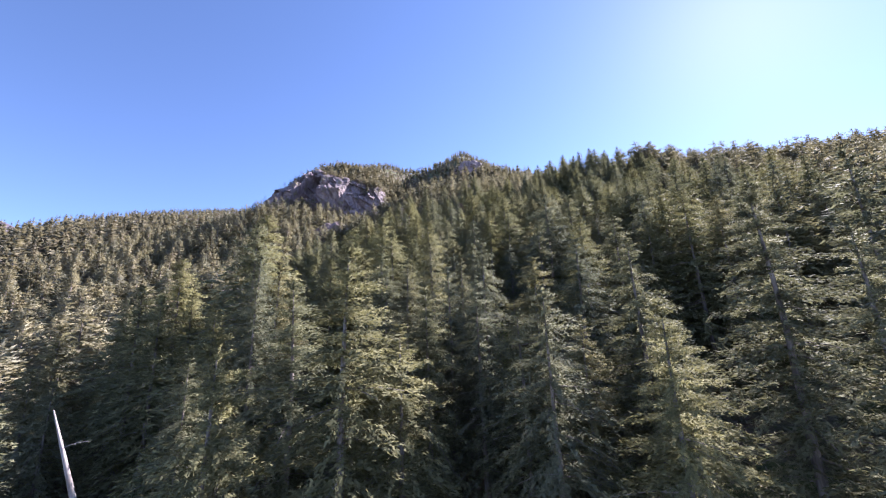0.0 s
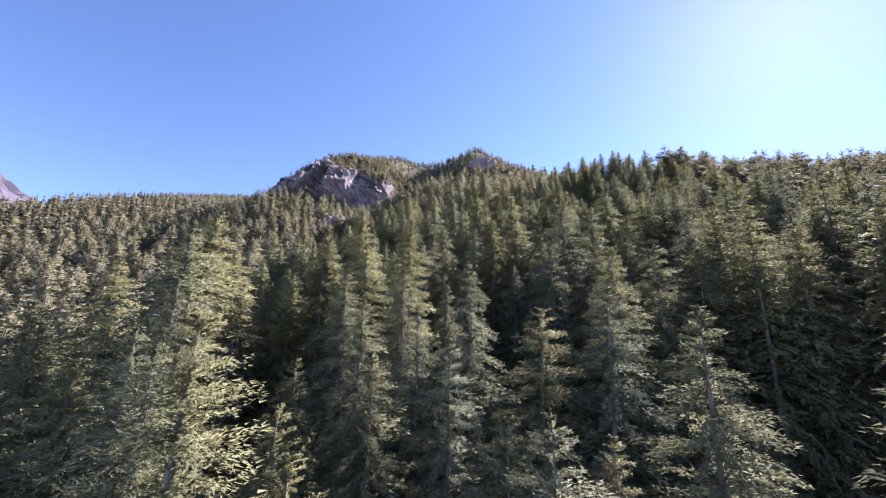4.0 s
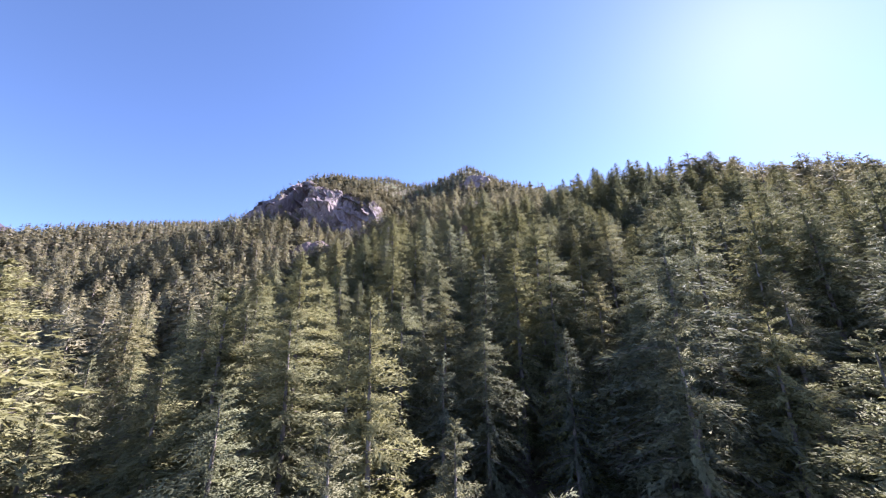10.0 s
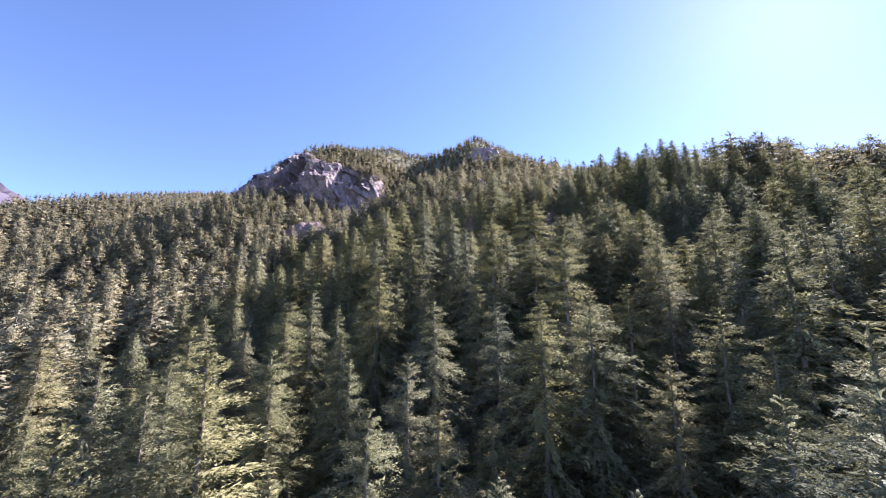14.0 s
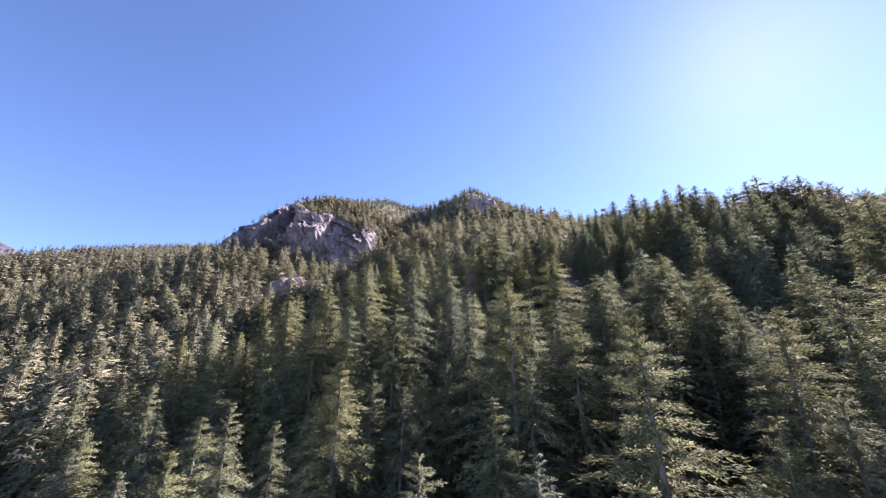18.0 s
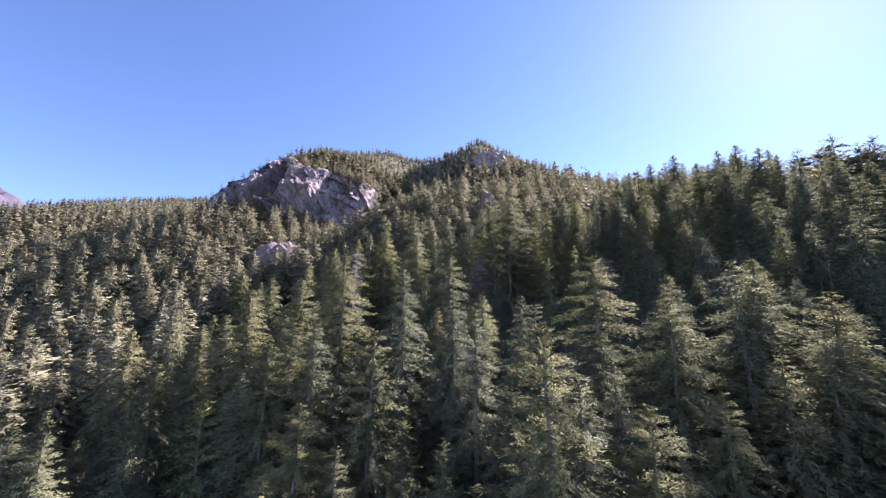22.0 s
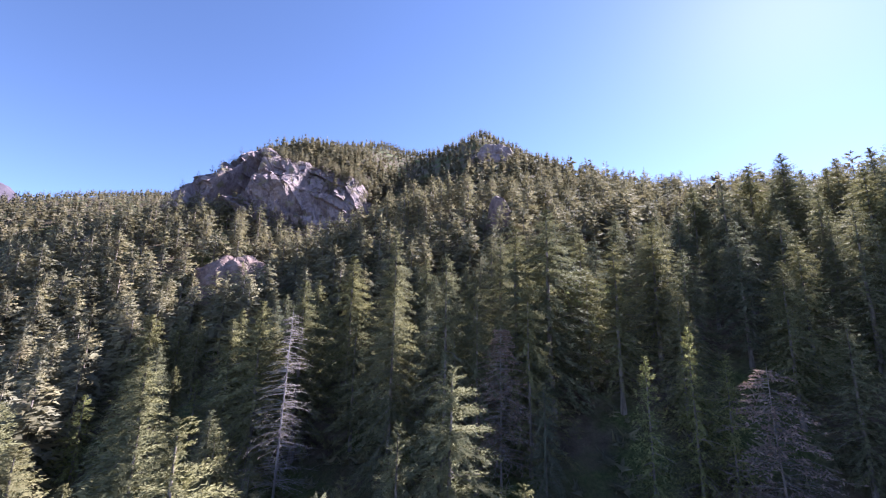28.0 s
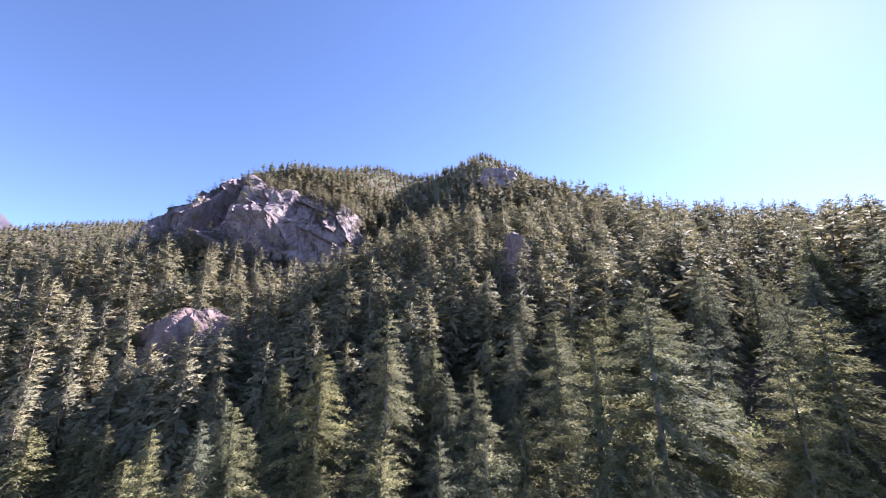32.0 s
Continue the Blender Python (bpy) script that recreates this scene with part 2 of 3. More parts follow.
# ---------------------------------------------------------------- mesh helpers
def mesh_np(name, verts, faces, mats, index=None, smoothed=False, normals=None):
    """A mesh from arrays: faces is (n, 3) or (n, 4)."""
    me = bpy.data.meshes.new(name)
    verts, faces = np.asarray(verts, np.float32), np.asarray(faces, np.int32)
    n, k = faces.shape
    me.vertices.add(len(verts))
    me.vertices.foreach_set("co", verts.ravel())
    me.loops.add(n * k)
    me.loops.foreach_set("vertex_index", faces.ravel())
    me.polygons.add(n)
    me.polygons.foreach_set("loop_start", np.arange(0, n * k, k, dtype=np.int32))
    for m in mats:
        me.materials.append(m)
    if index is not None:
        me.polygons.foreach_set("material_index", np.asarray(index, np.int32))
    me.polygons.foreach_set("use_smooth", np.full(n, smoothed))
    me.update(calc_edges=True)
    if normals is not None:
        me.normals_split_custom_set_from_vertices(np.asarray(normals, np.float32))
    return me


def grid_faces(nu, nv):
    i = np.arange(nu * nv).reshape(nu, nv)
    return np.stack([i[:-1, :-1], i[1:, :-1], i[1:, 1:], i[:-1, 1:]], -1).reshape(-1, 4)


def noise_grid(x, y, z, scale, octaves=4):
    return np.array([noise.fractal((a * scale, b * scale, c * scale), 0.9, 2.1, octaves) for a, b, c in zip(x.ravel(), y.ravel(), z.ravel())]).reshape(x.shape)


# ---------------------------------------------------------------- ground, one sheet to the horizon
def axis(lo, hi, near_lo, near_hi, step, growth):
    a = list(np.arange(near_lo, near_hi + step, step))
    s = step
    while a[-1] < hi:
        s *= growth
        a.append(a[-1] + s)
    s = step
    while a[0] > lo:
        s *= growth
        a.insert(0, a[0] - s)
    return np.array(a)


gx, gy = np.meshgrid(axis(-3200, 3200, -200, 130, 3.5, 1.16), axis(-3200, 3600, -20, 330, 3.5, 1.16), indexing="ij")
gz = ground(gx, gy) + 0.5 * noise_grid(gx, gy, 0 * gx, 0.09, 3)
# the sheet dips behind the cliff's own face
g_line = cliff_line(gx)
gz = gz - 22 * smooth((gx + 133) / 10) * smooth((-41 - gx) / 10) * smooth((gy - g_line + 19) / 6) * smooth((g_line + 12 + slab_top(gx) - gy) / 8)
gf = grid_faces(*gx.shape)
rocky = (bare_rock(gx, gy).ravel()[gf].mean(axis=1) > 0.45).astype(int)
land = tagged(new("ground", mesh_np("ground", np.stack([gx, gy, gz], -1).reshape(-1, 3), gf, [FLOOR, ROCK], rocky, True)),
              "steep forest floor of brown duff and moss under the firs", "ground", kind="structure")
land.matrix_basis = LEVEL


# ---------------------------------------------------------------- cliff and rocks
def facets(x, z, count, amount, tilt, seed):
    """Flat tilted blocks with sharp steps between them, over the plane of x and z."""
    g = np.random.default_rng(seed)
    cx, cz = g.uniform(x.min(), x.max(), count), g.uniform(z.min(), z.max(), count)
    h, tx, tz = g.uniform(-1, 1, count) * amount, g.normal(0, tilt, count), g.normal(0, tilt, count)
    shape, x, z = x.shape, x.ravel(), z.ravel()
    i = np.argmin((x[:, None] - cx[None] + 0.35 * (z[:, None] - cz[None])) ** 2 + (0.62 * (z[:, None] - cz[None])) ** 2, axis=1)
    return (h[i] + tx[i] * (x - cx[i]) + tz[i] * (z - cz[i])).reshape(shape)


def cliff_face():
    """The bare rock brow draped over the hill: a convex face of tilted blocks with cracks and a dark recess, its foot in the trees."""
    nu, nv = CLIFF_N
    u, v = np.meshgrid(np.linspace(0, 1, nu), np.linspace(0, 1, nv), indexing="ij")
    x = -136 + 100 * u
    yf = cliff_line(x)
    s = v ** 0.9
    y = yf - 21 + (38 + slab_top(x)) * s
    # the face stands steeper than the hill behind it
    ahead = 2.0 * smooth((s - 0.02) / 0.25) * smooth((1.02 - s) / 0.55)
    z = ground(x, y + ahead) + 0.6
    z = z - 5.0 * (1 - smooth(v / 0.06))
    wob = noise_grid(x * 0.05, y * 0.05, z * 0.05, 1.0, 2)
    xs, zs = x + 4 * wob, z - 3 * wob
    out = facets(xs, zs, 30, 2.4, 0.32, 1) + facets(xs, zs, 150, 0.9, 0.34, 2) + facets(xs + wob, zs, 1300, 0.26, 0.32, 3)
    joint = np.exp(-((np.abs((xs * 0.9 + 0.45 * zs) % 11.0 - 5.5) - 0.0) / 0.35) ** 2) + 0.7 * np.exp(-(np.abs((zs * 0.95 - 0.25 * xs) % 9.0 - 4.5) / 0.35) ** 2)
    fine = noise_grid(x * 0.4, y * 0.4, z * 0.4, 1.0, 3)
    out = out - 1.1 * joint * smooth(wob + 0.5) + 0.18 * fine + 0.5
    # a shaded hollow beside a bulge
    w = x + 96 - 0.3 * (z - 98)
    tall = smooth((z - 78) / 6) * smooth((112 - z) / 4)
    recess = (18.0 * smooth((w + 9) / 5) * (1 - smooth((w - 7.5) / 1.5)) - 4.0 * np.exp(-((w - 10) / 4.5) ** 2)) * tall
    ends = smooth(u / 0.11) * smooth((1 - u) / 0.08)
    fade = ends * (0.08 * smooth((1 - v) / 0.10) + 0.92 * smooth((1 - v) / 0.42))
    d = (out - recess) * fade
    steep = smooth((0.85 - v) / 0.4)
    y, z = y - d * (0.35 + 0.55 * steep), z + d * (0.65 - 0.45 * steep) * 0.35 - 5.0 * (1 - ends)
    pts = np.stack([x, y, z], -1).reshape(-1, 3)
    tagged(new("cliff", mesh_np("cliff", pts, grid_faces(nu, nv), [ROCK])), "bare grey-purple rock cliff with cracks and a dark recess above the forest", "cliff", kind="structure").matrix_basis = LEVEL
    return pts


CLIFF_N = (360, 170)
CLIFF = cliff_face()


def outcrop(name, cx, cy, rx, ry, rz, top, seed, mat, label):
    """A rounded rock boss breaking out of the slope."""
    nu, nv = 56, 22
    a, b = np.meshgrid(np.linspace(0, 2 * np.pi, nu), np.linspace(0, 1, nv), indexing="ij")
    r = np.cos(b * np.pi / 2) ** 0.75
    x, y, z = np.cos(a) * r * rx, np.sin(a) * r * ry, np.sin(b * np.pi / 2) * rz
    d = noise_grid(x + seed * 17, y, z, 0.16, 4)
    st = np.floor(noise_grid(x, y + seed * 9, z * 1.6, 0.12, 2) * 4) / 4
    k = 1 + 0.16 * np.cos(b * np.pi / 2) * 2 * (0.5 * d + 0.6 * st)
    z = z * (1 + 0.15 * d) - 3
    me = mesh_np(name, np.stack([x * k, y * k, z], -1).reshape(-1, 3), grid_faces(nu, nv)[:, ::-1], [mat])
    ob = tagged(new(name, me), label, "rock", kind="structure")
    ob.matrix_basis = LEVEL @ Matrix.Translation((cx, cy, top - rz + 3))
    return ob


outcrop("rock_outcrop", -59, 193, 13, 9, 13, 59.0, 1, ROCK_RED, "rounded reddish rock outcrop breaking through the trees")
outcrop("rock_outcrop", 14.4, 189.0, 4.6, 4.5, 15, 77.0, 2, ROCK_RED, "small grey rock face among firs on the slope")
outcrop("summit_rock", 27, 320, 14, 14, 16, 139.5, 3, ROCK, "bare grey slab just below the wooded summit")
outcrop("scree_rock", -130, 232, 5, 16, 12, float(ground(-130, 232)) + 5.0, 4, ROCK_RED, "pale broken rock at the foot of the cliff")


def far_mountain():
    """A high rocky peak with snow, far beyond the ridge."""
    nu, nv = 60, 26
    a, b = np.meshgrid(np.linspace(0, 2 * np.pi, nu), np.linspace(0, 1, nv), indexing="ij")
    r = 720 * b
    x, y = -2150 + np.cos(a) * r, 1454 + np.sin(a) * r
    n = noise_grid(x, y, 0 * x, 0.006, 5)
    z = 548 * (1 - b) ** 1.0 + 110 * n * smooth(b / 0.2) * (1.1 - b) - 20
    me = mesh_np("mountain", np.stack([x, y, z], -1).reshape(-1, 3), grid_faces(nu, nv), [FAR_ROCK])
    peak = new("backdrop_mountain", me)
    peak.matrix_basis = LEVEL
    return tagged(peak, "distant bare rock mountain with patches of snow", "mountain", kind="structure")


far_mountain()


# ---------------------------------------------------------------- trees
rng = np.random.default_rng(7)


def tube(points, radii, sides):
    """Vertices and quads of a tapering tube along points."""
    points = np.asarray(points, float)
    d = np.gradient(points, axis=0)
    d /= np.linalg.norm(d, axis=1)[:, None] + 1e-9
    ref = np.where(np.abs(d[:, 2:3]) > 0.9, np.array([[1.0, 0, 0]]), np.array([[0, 0, 1.0]]))
    s = np.cross(d, ref)
    s /= np.linalg.norm(s, axis=1)[:, None] + 1e-9
    t = np.cross(d, s)
    a = np.linspace(0, 2 * np.pi, sides, endpoint=False)
    ring = np.cos(a)[None, :, None] * s[:, None] + np.sin(a)[None, :, None] * t[:, None]
    v = (points[:, None] + ring * np.asarray(radii)[:, None, None]).reshape(-1, 3)
    i = np.arange(len(points) * sides).reshape(len(points), sides)
    j = np.roll(i, -1, axis=1)
    return v, np.stack([i[:-1], j[:-1], j[1:], i[1:]], -1).reshape(-1, 4)


def gather(parts):
    vs, fs, o = [], [], 0
    for v, f in parts:
        vs.append(v)
        fs.append(f + o)
        o += len(v)
    return np.concatenate(vs), np.concatenate(fs)


def kites(base, direction, side, length, width, sag):
    """Sprays: kite-shaped quads from base along direction, folded a little along the middle and drooping at the tip."""
    tip = base + direction * length[:, None]
    tip[:, 2] -= sag
    mid = base + direction * (0.45 * length)[:, None]
    a, b = mid + side * (width / 2)[:, None], mid - side * (width / 2)[:, None]
    v = np.stack([base, a, tip, b], 1).reshape(-1, 3)
    return v, np.arange(len(v)).reshape(-1, 4)


def blades(base, direction, side, length, width, sag):
    """Sprays: slim triangles from base along direction, drooping at the tip."""
    tip = base + direction * length[:, None]
    tip[:, 2] -= sag
    a, b = base + side * (width / 2)[:, None], base - side * (width / 2)[:, None]
    v = np.stack([a, tip, b], 1).reshape(-1, 3)
    return v, np.arange(len(v)).reshape(-1, 3)


def unit(v):
    return v / (np.linalg.norm(v, axis=-1, keepdims=True) + 1e-9)


def crown_arrays(h, r, bare, levels, per, sprays, g, taper=0.36, droop=0.25, ragged=0.35, size=1.0, coarse=False):
    """The crown of a conifer h high and r wide: whorls of boughs, each bough a herringbone of hanging sprays. Also gives the boughs' lines."""
    f = np.repeat(((np.arange(levels) + 0.5) / levels) ** 0.9, per)
    f = np.clip(f + g.normal(0, 0.8 / levels, f.size), 0, 0.99)
    az = np.tile(np.arange(per) * 2 * np.pi / per, levels) + np.repeat(g.uniform(0, 6.28, levels), per) + g.normal(0, 0.3, f.size)
    z0 = h * (bare + (1 - bare) * f)
    below = h - z0
    # a few sectors of the tree are thinner or fuller
    lobe = 1 + 0.20 * np.sin(az * 2 + g.uniform(0, 6)) * np.sin(f * 7 + g.uniform(0, 6))
    lower = np.clip((f + 0.10) / 0.22, 0.4, 1)
    length = 1.12 * r * (1 - np.exp(-(below + 0.015 * h) / (taper * h))) * lower * lobe * (1 - ragged * g.random(f.size) ** 1.5)
    rise = np.interp(f, [0, 0.4, 0.8, 1], [-0.28, -0.08, 0.20, 0.8]) + g.normal(0, 0.10, f.size)
    out = np.stack([np.cos(az), np.sin(az), 0 * az], -1)
    n = sprays
    N = f.size * n
    rep = lambda a: np.repeat(a, n, axis=0)
    L, o, k = rep(length), rep(out), np.tile(np.arange(n), f.size)
    sign = np.where(k % 2 == 0, 1, -1)
    if coarse:
        s = np.where(k == 0, 0.02, 0.12 + 0.62 * k / max(n, 2)) + g.normal(0, 0.03, N)
        turn = np.where(k == 0, g.normal(0, 0.15, N), sign * g.uniform(0.35, 0.95, N))
        ln = size * L * np.where(k == 0, 1.0, 0.62 - 0.25 * s) * g.uniform(0.8, 1.15, N)
        wd = ln * (g.uniform(0.30, 0.5, N) if n > 2 else g.uniform(0.6, 0.9, N))
        if n > 2:
            s = 0.14 + 0.72 * k / n + g.normal(0, 0.05, N)
            turn = sign * g.uniform(0.1, 0.9, N)
            ln = L * g.uniform(0.32, 0.52, N) * (0.78 if n > 6 else 1.0)
            wd = ln * g.uniform(0.38, 0.62, N)
    else:
        s = 0.04 + 0.94 * (k + 0.5) / n + g.normal(0, 0.03, N)
        turn = sign * g.uniform(0.25, 1.1, N) * (1.15 - 0.8 * s)
        ln = size * np.clip(L * (0.26 - 0.12 * s), 0.18, 0.46) * g.uniform(0.6, 1.4, N)
        wd = ln * g.uniform(0.26, 0.42, N)
    base = o * (L * s)[:, None]
    base[:, 2] = rep(z0) + L * s * rep(rise) - droop * L * s ** 2
    if not coarse or n > 2:
        base += g.normal(0, 1, base.shape) * np.array([0.05, 0.05, 0.07]) * np.clip(L, 0.2, 1.6)[:, None]
    c, sn = np.cos(turn), np.sin(turn)
    d = np.stack([o[:, 0] * c - o[:, 1] * sn, o[:, 0] * sn + o[:, 1] * c, rep(rise) * 0.8 - 1.1 * droop * s + 0.10 + g.normal(0, 0.30 if coarse else 0.45, N)], -1)
    d = unit(d)
    side = unit(np.cross(d, np.array([0, 0, 1.0])) + g.normal(0, 0.45 if coarse else 0.8, d.shape))
    make = blades
    v, q = make(base - d * (0.12 * ln)[:, None], d, side, ln, wd, 0.12 * ln)
    # the leader
    m = 9 if coarse else 56
    t = np.linspace(0.86, 0.975, m) * h if coarse else np.linspace(0.80, 0.99, m) * h
    b = np.stack([0 * t, 0 * t, t], -1)
    dd = unit(np.stack([g.normal(0, 0.7, m), g.normal(0, 0.7, m), np.ones(m)], -1))
    v2, q2 = make(b, dd, unit(np.cross(dd, g.normal(0, 1, dd.shape))), np.full(m, (0.045 if coarse else 0.014) * h), np.full(m, (0.014 if coarse else 0.0045) * h), np.zeros(m))
    v, q = gather([(v, q), (v2, q2)])
    return (face_outwards(v), q), (z0, out, length, rise)


def face_outwards(v):
    """Turn loose triangles so that they face away from the trunk."""
    t = v.reshape(-1, 3, 3)
    n = np.cross(t[:, 1] - t[:, 0], t[:, 2] - t[:, 0])
    flip = (n * crown_normal(t.mean(axis=1))).sum(-1) < 0
    t[flip] = t[flip][:, ::-1]
    return t.reshape(-1, 3)


def crown_normal(p):
    o = unit(p * np.array([1, 1, 0]) + np.array([0, 1e-4, 0]))
    return unit(0.9 * o + np.array([0, 0, 0.6]))


def soft_normals(v):
    """Needle clumps shade as a round mass: normals between the spray's own and the crown's."""
    t = v.reshape(-1, 3, 3)
    n = unit(np.cross(t[:, 1] - t[:, 0], t[:, 2] - t[:, 0]))
    return np.repeat(unit(0.42 * n + crown_normal(t.mean(axis=1))), 3, axis=0)


def part(name, me, parent, label=""):
    ob = new(name, me)
    ob.parent = parent
    if label:
        ob["label"] = label
    return ob


def trunk_mesh(h, g, mat, top=0.97, girth=1.0, sides=7):
    n = 9
    t = np.linspace(0, 1, n)
    bend = np.cumsum(g.normal(0, 0.035, (n, 2)), axis=0) * np.minimum(1, (1 - t) * 3)[:, None] * 0.7
    p = np.stack([bend[:, 0], bend[:, 1], -0.4 + t * (h * top + 0.4)], -1)
    rad = girth * (0.0105 * h * (1 - t) ** 0.8 + 0.018) * (1 + 0.5 * np.exp(-t * 22))
    v, q = tube(p, rad, sides)
    return mesh_np("trunk", v, q, [mat], smoothed=True)


def bough_mesh(z0, out, length, rise, droop, g, mat, low, h, bare):
    """The wood of the lower boughs and the dead twigs below the crown."""
    parts = []
    for i in range(0, len(z0), 7):
        if z0[i] > 0.7 * h:
            continue
        s = np.array([0, 0.45, 0.9])
        p = out[i][None] * (length[i] * s)[:, None]
        p[:, 2] = z0[i] + length[i] * s * rise[i] - droop * length[i] * s ** 2
        parts.append(tube(p, np.array([0.05, 0.03, 0.012]), 3))
    for _ in range(low):
        a, z, ln = g.uniform(0, 6.28), g.uniform(0.12, bare + 0.15) * h, g.uniform(0.6, 2.2)
        s = np.linspace(0, 1, 3)
        p = np.stack([np.cos(a) * ln * s, np.sin(a) * ln * s, z - 0.25 * ln * s ** 2 + 0.05 * s], -1)
        parts.append(tube(p, [0.03, 0.02, 0.007], 3))
    v, q = gather(parts)
    return mesh_np("bough_wood", v, q, [mat])


def conifer(name, label, seed, h, r, bare, levels, per, sprays, needles, taper=0.36, droop=0.25, ragged=0.35, size=1.0, girth=1.0, low=12, group=""):
    g = np.random.default_rng(seed)
    tree = tagged(new(name), label, "tree", group)
    (v, q), (z0, out, length, rise) = crown_arrays(h, r, bare, levels, per, sprays, g, taper, droop, ragged, size)
    part("trunk", trunk_mesh(h, g, BARK, girth=girth), tree)
    tagged(part("bough_wood", bough_mesh(z0, out, length, rise, droop, g, BARK, low, h, bare), tree), kind="stuff")
    part("crown", mesh_np("crown", v, q, [needles], smoothed=True, normals=soft_normals(v)), tree)
    return tree, h


def snag(name, label, seed, h, lean, mat, twigs, needles=None, broken=False):
    """A dead standing tree: a bleached trunk with bare, thin branches, some with dry needles left."""
    g = np.random.default_rng(seed)
    tree = tagged(new(name), label, "dead tree")
    part("trunk", trunk_mesh(h, g, mat, top=1.0, girth=1.7 if broken else 0.6), tree)
    parts, tips = [], []
    for i in range(twigs):
        f = g.uniform(0.18, 0.97)
        a, ln = g.uniform(0, 6.28), (0.3 + 4.2 * (1 - f) ** 0.6) * g.uniform(0.4, 1.1)
        s = np.linspace(0, 1, 4)
        p = np.stack([np.cos(a) * ln * s, np.sin(a) * ln * s, f * h + 0.06 * ln * s - 0.20 * ln * s ** 2 + g.normal(0, 0.05) * ln * s], -1)
        parts.append(tube(p, np.linspace(0.026, 0.007, 4), 3))
        for k in range(6):
            q, b = p[1] * (1 - k / 6) + p[3] * (k / 6), a + g.choice([-1, 1]) * g.uniform(0.5, 1.0)
            l2 = ln * g.uniform(0.15, 0.35)
            e = q + np.array([np.cos(b) * l2, np.sin(b) * l2, g.uniform(-0.45, 0.25) * l2])
            parts.append(tube([q, e], [0.011, 0.006], 3))
            tips.append((q, e - q))
    v, q = gather(parts)
    tagged(part("bare_branchwork", mesh_np("bare_branchwork", v, q, [mat]), tree), kind="stuff")
    if needles:
        b = np.repeat(np.array([t[0] for t in tips]), 4, axis=0)
        d = np.repeat(np.array([t[1] for t in tips]), 4, axis=0)
        b = b + d * g.uniform(0, 1, (len(b), 1))
        d = unit(unit(d) + g.normal(0, 0.5, d.shape))
        ln = g.uniform(0.10, 0.30, len(b))
        v, q = kites(b, d, unit(np.cross(d, g.normal(0, 1, d.shape))), ln, ln * 0.4, 0.1 * ln)
        part("dry_crown", mesh_np("dry_crown", v, q, [needles]), tree, "dull red-brown dry needles")
    tree.rotation_euler = (lean[0], lean[1], 0)
    return tree


def broadleaf(name, label, seed, h, r):
    """A small broad-leaved tree: a few stems, and leaves in loose clumps."""
    g = np.random.default_rng(seed)
    tree = tagged(new(name), label, "tree")
    stems, bs = [], []
    for i in range(9):
        a, ln = g.uniform(0, 6.28), h * g.uniform(0.6, 1.0)
        s = np.linspace(0, 1, 6)
        w = r * g.uniform(0.2, 0.9) * s ** 1.4
        p = np.stack([np.cos(a) * w, np.sin(a) * w, ln * s - 0.3 * (1 - s)], -1)
        stems.append(tube(p, np.linspace(0.07, 0.012, 6), 4))
        for _ in range(24):
            t = g.uniform(0.3, 1.0)
            c = np.array([np.interp(t, s, p[:, j]) for j in range(3)]) + g.normal(0, 0.13 * r, 3)
            bs.append(c + g.normal(0, 0.16, (9, 3)))
    v, q = gather(stems)
    part("stem", mesh_np("stem", v, q, [BARK]), tree)
    b = np.concatenate(bs)
    d = unit(g.normal(0, 1, b.shape) - np.array([0, 0, 0.4]))
    ln = g.uniform(0.12, 0.26, len(b))
    v, q = kites(b, d, unit(np.cross(d, g.normal(0, 1, d.shape))), ln, ln * 0.7, 0 * ln)
    part("crown", mesh_np("crown", v, q, [LEAVES]), tree)
    return tree


# kinds of conifer: (build, how many variants)
FIR = ("fir_tree", "tall green fir with drooping layered boughs on the slope")
SPRUCE = ("spruce_tree", "slender dark blue-green spruce among the firs")
PROTOS = {k: [] for k in ("fir_tree_near", "spruce_tree_near", "fir_tree", "spruce_tree", "young_fir_tree", "fir_tree_off", "spruce_tree_off")}
for i in range(4):
    r, bare, taper, droop, ragged = (5.2, 4.4, 4.8, 4.1)[i], (0.08, 0.14, 0.10, 0.16)[i], (0.40, 0.37, 0.44, 0.36)[i], (0.28, 0.2, 0.3, 0.22)[i], (0.45, 0.52, 0.42, 0.55)[i]
    PROTOS["fir_tree_near"].append(conifer(*FIR, 11 + i, 20, r, bare, 31, 8, 120, NEEDLES, taper, droop, ragged, 0.54, group="firs on the slope"))
    PROTOS["fir_tree"].append(conifer(*FIR, 21 + i, 20, r, bare, 36, 10, 40, NEEDLES, taper, droop, ragged, 0.84, low=8, group="firs on the slope"))
for i in range(3):
    r, bare, taper, droop, ragged = (3.9, 4.3, 3.7)[i], (0.10, 0.06, 0.14)[i], (0.40, 0.37, 0.36)[i], (0.3, 0.36, 0.25)[i], (0.42, 0.45, 0.5)[i]
    PROTOS["spruce_tree_near"].append(conifer(*SPRUCE, 31 + i, 20, r, bare, 31, 8, 110, NEEDLES_BLUE, taper, droop, ragged, 0.54, group="spruces on the slope"))
    PROTOS["spruce_tree"].append(conifer(*SPRUCE, 41 + i, 20, r, bare, 36, 10, 36, NEEDLES_BLUE, taper, droop, ragged, 0.84, low=8, group="spruces on the slope"))
